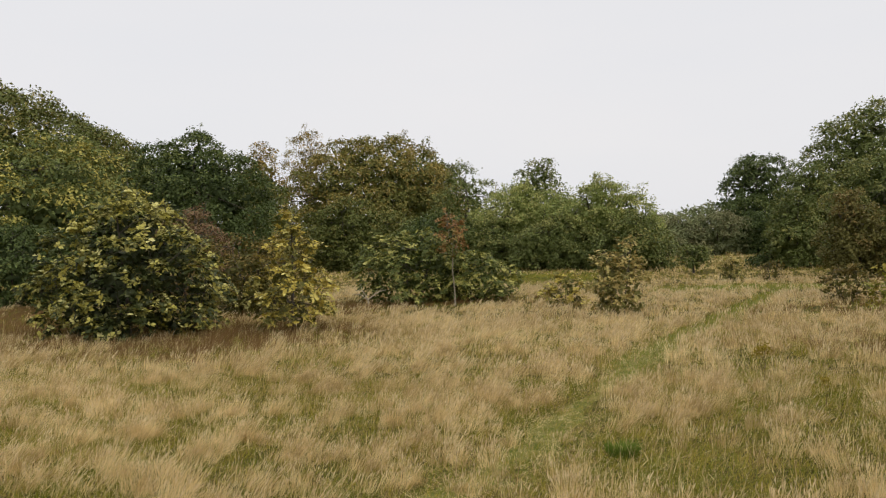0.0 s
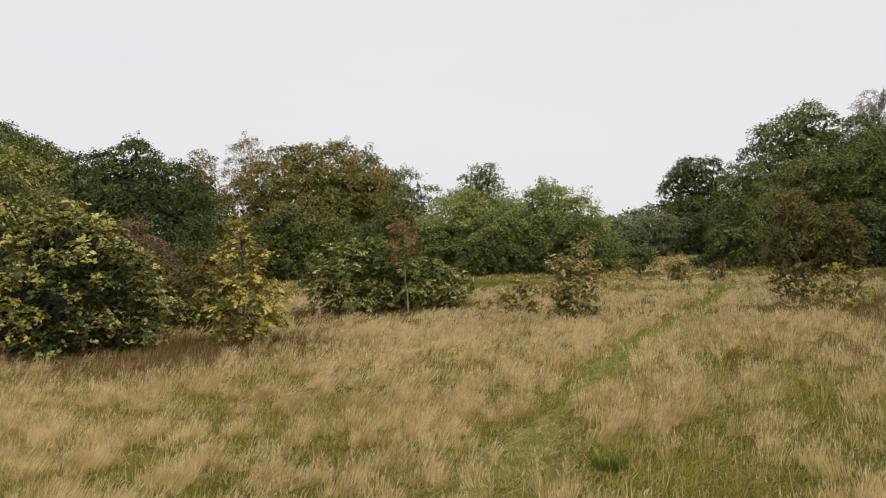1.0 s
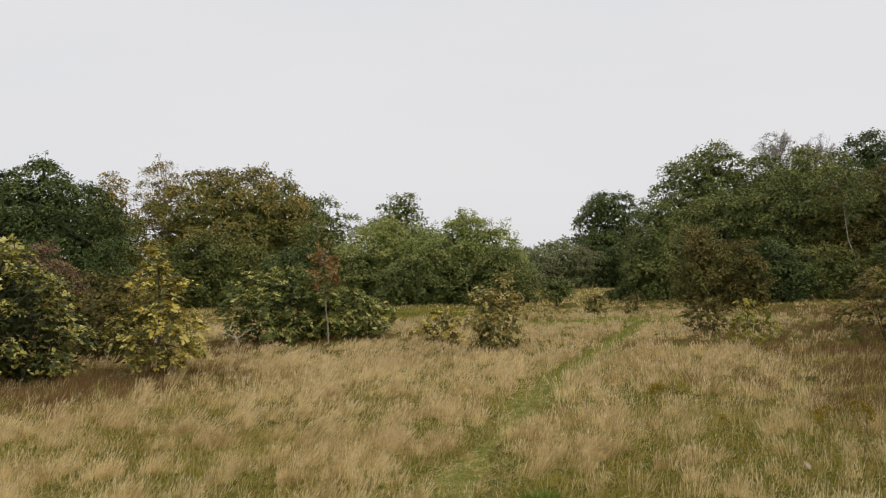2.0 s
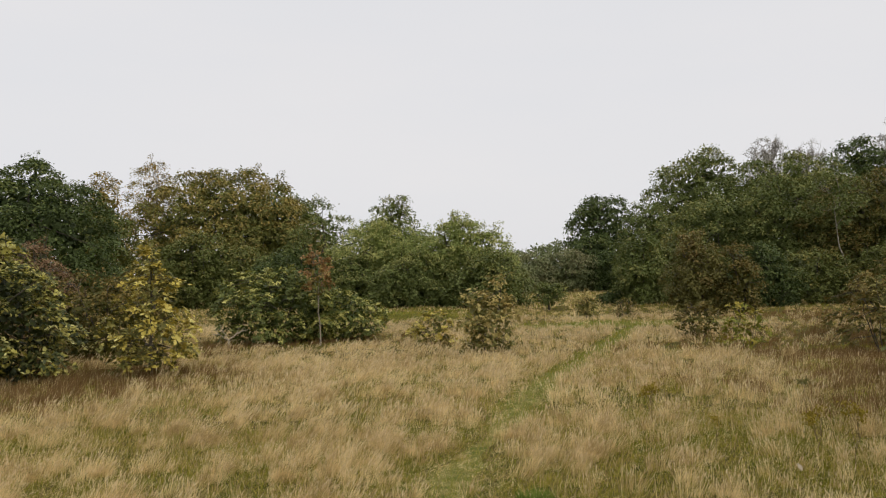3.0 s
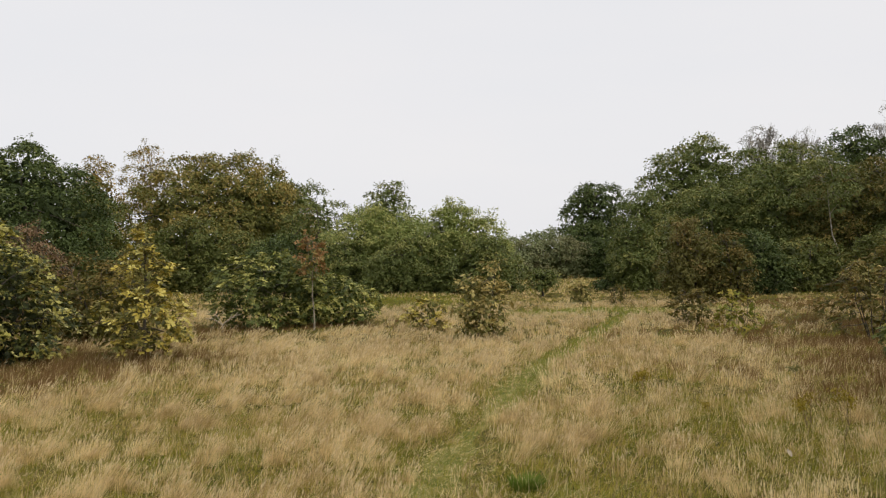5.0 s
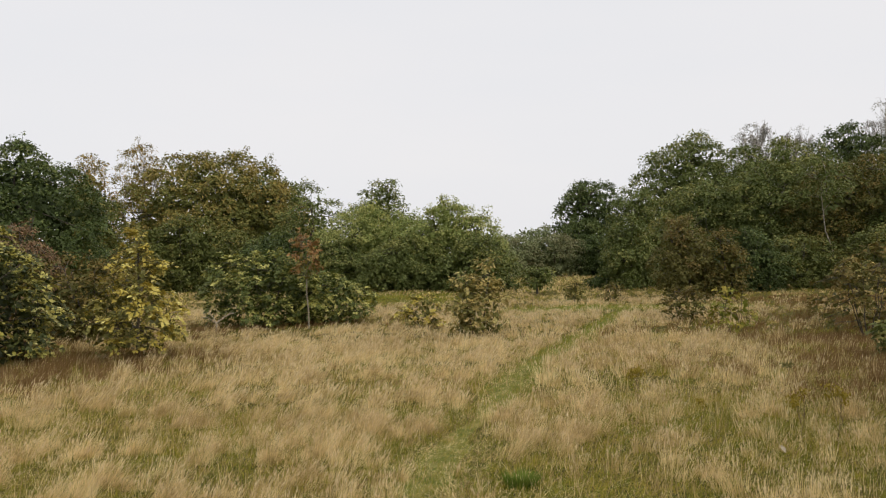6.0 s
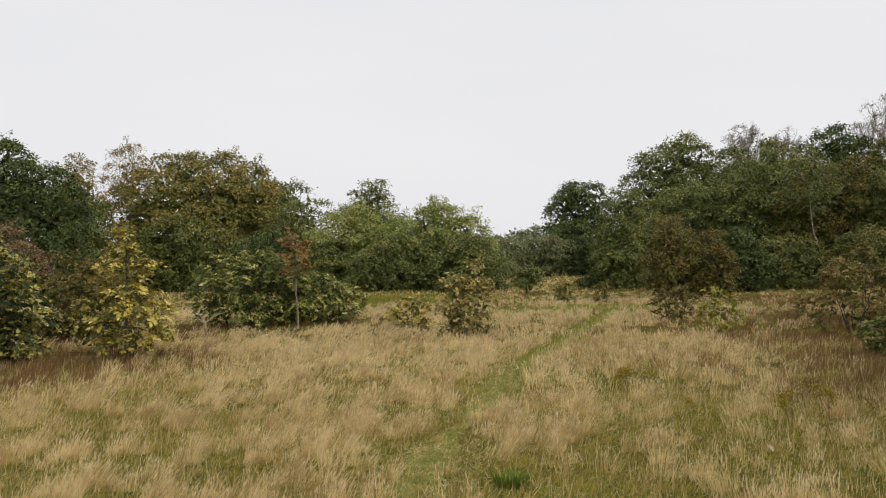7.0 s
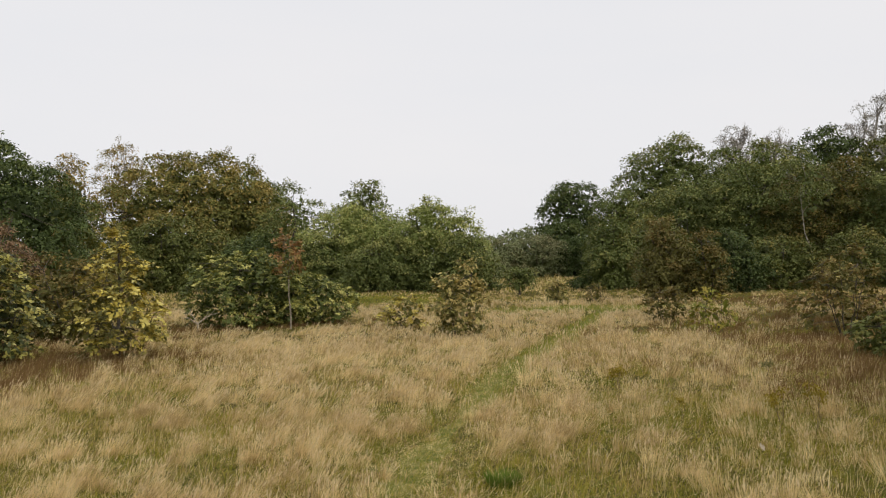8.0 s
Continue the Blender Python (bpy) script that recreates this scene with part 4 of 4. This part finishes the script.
def mounded(x, y):
    """Where the tussocks gather: separate heaps a hand to two wide, some places left empty; farther off they close up."""
    cell = 0.31
    best = np.zeros(x.shape)
    for dx in (-1, 0, 1):
        for dy in (-1, 0, 1):
            i, j = np.floor(x / cell) + dx, np.floor(y / cell) + dy
            h1, h2, h3, h4 = [np.modf(np.abs(np.sin(i * a + j * b + c) * 43758.5453))[0] for a, b, c in ((12.99, 78.23, 0.3), (39.35, 11.14, 1.7), (73.16, 52.24, 2.9), (26.65, 61.87, 4.1))]
            far = np.hypot(x - (i + h1) * cell, y - (j + h2) * cell)
            best = np.maximum(best, np.clip(1.5 - far / (0.07 + 0.13 * h3), 0, 1) * (h4 < 0.64))
    return best


def wind_at(x, y):
    """How far the stems lean over, to the right on the open side, upright towards the wood."""
    return 0.10 + 0.5 * swirl(x, y, 0.9, 3.3) - 0.34 * np.clip((x + 1.0) / 4, -0.4, 1)


def tussocks(rng, y0, y1, per_m2, each, wide, want, scale=1.0):
    """Tussocks of bent grass: stems fanning from a small base, tallest in the middle, some laid over; want(x, y) thins them.
    Gives the blades and the tips of the stems with their ways."""
    cx, cy = scatter(rng, y0, y1, per_m2)
    keep = rng.random(len(cx)) < want(cx, cy)
    cx, cy = cx[keep], cy[keep]
    n = len(cx)
    big = rng.uniform(0, 1, n) ** 1.6
    tall = (0.10 + 0.13 * big + 0.06 * swirl(cx, cy, 0.9, 1.1)) * (0.55 + 0.6 * mounded(cx, cy)) * scale * (1 - 0.3 * np.clip((cy - 16) / 6, 0, 1))
    radius = 0.03 + 0.10 * big
    wind, side = wind_at(cx, cy) + rng.normal(0, 0.17, n), rng.normal(0, 0.2, n)
    k = np.repeat(np.arange(n), np.maximum(3, each * (0.35 + 1.3 * big)).astype(int))
    m = len(k)
    a, rho = rng.uniform(0, 2 * math.pi, m), np.sqrt(rng.random(m))
    ox, oy = rho * np.cos(a), rho * np.sin(a)
    h = tall[k] * (1 - 0.35 * rho ** 2) * rng.uniform(0.55, 1.15, m)
    laid = rng.random(m) < 0.1
    lx = h * (wind[k] + 0.3 * ox + rng.normal(0, 0.14, m) + np.where(laid, rng.normal(0.5, 0.7, m), 0))
    ly = h * (side[k] + 0.3 * oy + rng.normal(0, 0.14, m))
    h = np.where(laid, h * 0.55, h)
    x, y = cx[k] + ox * radius[k], cy[k] + oy * radius[k]
    tip = np.stack([x + lx, y + ly, lift(x, y) - 0.01 + h], 1)
    return blades(rng, x, y, h, lx, ly, wide * rng.uniform(0.6, 1.5, m), 0, False), tip, unit(np.stack([lx, ly, h], 1))


def seed_heads(rng, tip, way, share, length, wide):
    """Slim feathery heads on a share of the stems, nodding a little past the tip."""
    pick = rng.random(len(tip)) < share
    tip, way = tip[pick], way[pick]
    n = len(tip)
    long = (length * rng.uniform(0.6, 1.4, n))[:, None]
    a = rng.uniform(0, math.pi, n)
    side = np.stack([np.cos(a), np.sin(a) * 0.6, np.zeros(n)], 1) * (wide * rng.uniform(0.6, 1.4, n))[:, None] / 2
    nod = unit(way + np.array([0.18, 0, 0.05]) + rng.normal(0, 0.16, (n, 3)))
    v = np.stack([tip - way * long * 0.5, tip + side, tip + nod * long * 0.6, tip - side], 1).reshape(-1, 3)
    return v, [(np.arange(n) * 4)[:, None] + np.array([[0, 1, 2, 3]])]


def meadow_green(x, y):
    """Open patches of fresh grass, under a metre wide, mostly in the nearer meadow."""
    return np.clip((0.38 + 0.06 * np.clip((9 - y) / 4, 0, 1) - swirl(x, y, 3.6, 0.7)) / 0.1, 0, 1) * np.clip((15 - y) / 5, 0.1, 1)


def fresh(x, y):
    return np.maximum(trail(x, y) * np.clip(0.25 + 1.1 * swirl(x, y, 6.0, 4.1), 0, 1), 0.6 * meadow_green(x, y) * np.clip((12 - y) / 4, 0.15, 1)) * (1 - 0.8 * russet(x, y))


def dry(x, y):
    """Share of the ground that carries straw tussocks: bare on the path, thin over green patches and the far lawn."""
    green = meadow_green(x, y)
    path_side = np.clip(1.2 - np.hypot((x - 0.75) / 0.9, (y - 6.0) / 1.5), 0, 1)
    far_green = 1 - 0.75 * np.clip((y - 33) / 3, 0, 1)
    thin_side = 1 - 0.6 * np.clip((x - 1.2) / 1.8, 0, 1) * np.clip((14 - y) / 4, 0, 1)
    heaps = np.clip(0.08 + 0.92 * mounded(x, y) + 0.5 * np.clip((y - 11) / 7, 0, 1), 0, 1)
    return thin_side * far_green * heaps * (1 - (0.93 - 0.2 * np.clip((8.5 - y) / 2, 0, 1)) * trail(x, y)) * (1 - 0.7 * green) * (1 - 0.75 * path_side) * np.clip(1 - 1.1 * russet(x, y), 0.05, 1)


def lush(x, y):
    return 0.75 - 0.7 * dry(x, y)


def rusty(x, y):
    return russet(x, y) * (1 - trail(x, y)) * 0.9


def loose(x, y):
    return (0.12 + 0.2 * np.clip((y - 7) / 4, 0, 1)) * (1 - 0.8 * trail(x, y)) + 0.7 * dry(x, y)


def short(rng, y0, y1, per_m2, wide, want, tall):
    x, y = scatter(rng, y0, y1, per_m2)
    keep = rng.random(len(x)) < want(x, y)
    x, y = x[keep], y[keep]
    n = len(x)
    h = tall * rng.uniform(0.4, 1.3, n)
    return blades(rng, x, y, h, rng.normal(0.02, 0.05, n), rng.normal(0, 0.05, n), wide * rng.uniform(0.6, 1.4, n), 0, False)


def strewn(rng, y0, y1, per_m2, wide):
    """Dry stems trodden flat on the path and fallen between the tussocks."""
    x, y = scatter(rng, y0, y1, per_m2)
    keep = rng.random(len(x)) < 0.36 + 0.6 * trail(x, y)
    x, y = x[keep], y[keep]
    n = len(x)
    return blades(rng, x, y, rng.uniform(0.02, 0.06, n), rng.normal(0.04, 0.15, n), rng.normal(0, 0.07, n), wide * rng.uniform(0.6, 1.4, n), 0, False)


rng = np.random.default_rng(5)
straw = [tussocks(rng, 3.6, 9, 62, 80, 0.0042, dry), tussocks(rng, 9, 15, 44, 46, 0.0065, dry), tussocks(rng, 15, 27, 26, 28, 0.0105, dry),
         tussocks(rng, 27, 40, 9, 18, 0.018, dry), tussocks(rng, 40, 62, 2.5, 14, 0.032, dry)]
gather("straw_grass", [s[0] for s in straw] + [short(rng, 3.6, 9, 1100, 0.0045, loose, 0.17), short(rng, 9, 15, 420, 0.007, loose, 0.17),
                                               short(rng, 34, 62, 32, 0.045, lambda x, y: 0.7 + 0 * x, 0.12), strewn(rng, 3.6, 12, 1300, 0.0075), strewn(rng, 12, 26, 90, 0.011)],
       STRAW, "dry pale straw grass in leaning tussocks")
gather("seed_heads", [seed_heads(rng, straw[0][1], straw[0][2], 0.3, 0.048, 0.0075), seed_heads(rng, straw[1][1], straw[1][2], 0.3, 0.07, 0.012),
                      seed_heads(rng, straw[2][1], straw[2][2], 0.3, 0.075, 0.017)], PANICLE, "pale pinkish seed heads of the bent grass")
# withered grass at the bushes, and brown colour in place of shade at right
gather("russet_grass", [tussocks(rng, 8, 15, 56, 44, 0.0065, rusty)[0], tussocks(rng, 15, 32, 22, 26, 0.011, rusty)[0]], RUSSET, "red-brown withered grass round the bushes, also painting shade at right")
gather("green_grass", [tussocks(rng, 3.6, 9, 30, 30, 0.005, lush, 0.42)[0], tussocks(rng, 9, 16, 20, 24, 0.008, lush, 0.5)[0],
                       short(rng, 3.6, 9, 3400, 0.006, lambda x, y: 0.65 - 0.35 * trail(x, y), 0.07), short(rng, 9, 16, 900, 0.008, lambda x, y: 0.6 - 0.2 * trail(x, y), 0.07),
                       short(rng, 16, 34, 190, 0.02, lambda x, y: 0.25 + 0.75 * trail(x, y), 0.08), short(rng, 34, 62, 36, 0.045, lambda x, y: 0.7 + 0 * x, 0.10)],
       GREEN, "short green and olive grass between the tussocks")


gather("lush_grass", [short(rng, 3.6, 9, 2600, 0.006, fresh, 0.042), short(rng, 9, 16, 1500, 0.009, fresh, 0.06), short(rng, 16, 27, 420, 0.016, trail, 0.07), short(rng, 27, 40, 60, 0.03, trail, 0.08)],
       LUSH, "fresh short green grass on the path and in open patches")


def around(rng, radius, per_m2):
    """Random places close about the standpoint, where the fan does not reach."""
    n = int(per_m2 * math.pi * radius * radius)
    a, r = rng.uniform(0, 2 * math.pi, n), radius * np.sqrt(rng.random(n))
    x, y = r * np.cos(a), r * np.sin(a)
    keep = ~((y > 3.6) & (x > -0.8 * y) & (x < 0.58 * y))
    return x[keep], y[keep]


ax, ay = around(rng, 9, 170)
tall = rng.uniform(0.06, 0.24, len(ax)) * (0.5 + 0.7 * mounded(ax, ay))
gather("meadow_grass", [blades(rng, ax, ay, tall, rng.normal(0.03, 0.06, len(ax)), rng.normal(0, 0.06, len(ax)), 0.012 * rng.uniform(0.6, 1.4, len(ax)), 0 * ax, False)],
       STRAW, "dry straw grass round the standpoint")


def green_tussock(x, y, seed):
    r = np.random.default_rng(seed)
    n = 520
    a, s = r.uniform(0, 2 * math.pi, n), r.uniform(0, 1, n) ** 0.5
    v, f = blades(r, x + 0.09 * s * np.cos(a), y + 0.10 * s * np.sin(a), r.uniform(0.05, 0.13, n), 0.07 * np.cos(a) + 0.02, 0.07 * np.sin(a), 0.006 * r.uniform(0.6, 1.4, n), 0.1 + 0 * a)
    tagged(mesh_object("grass_tussock", v, f, VIVID), "lush green tussock beside the trodden path", "grass", kind="stuff")


green_tussock(0.56, 5.75, 7)
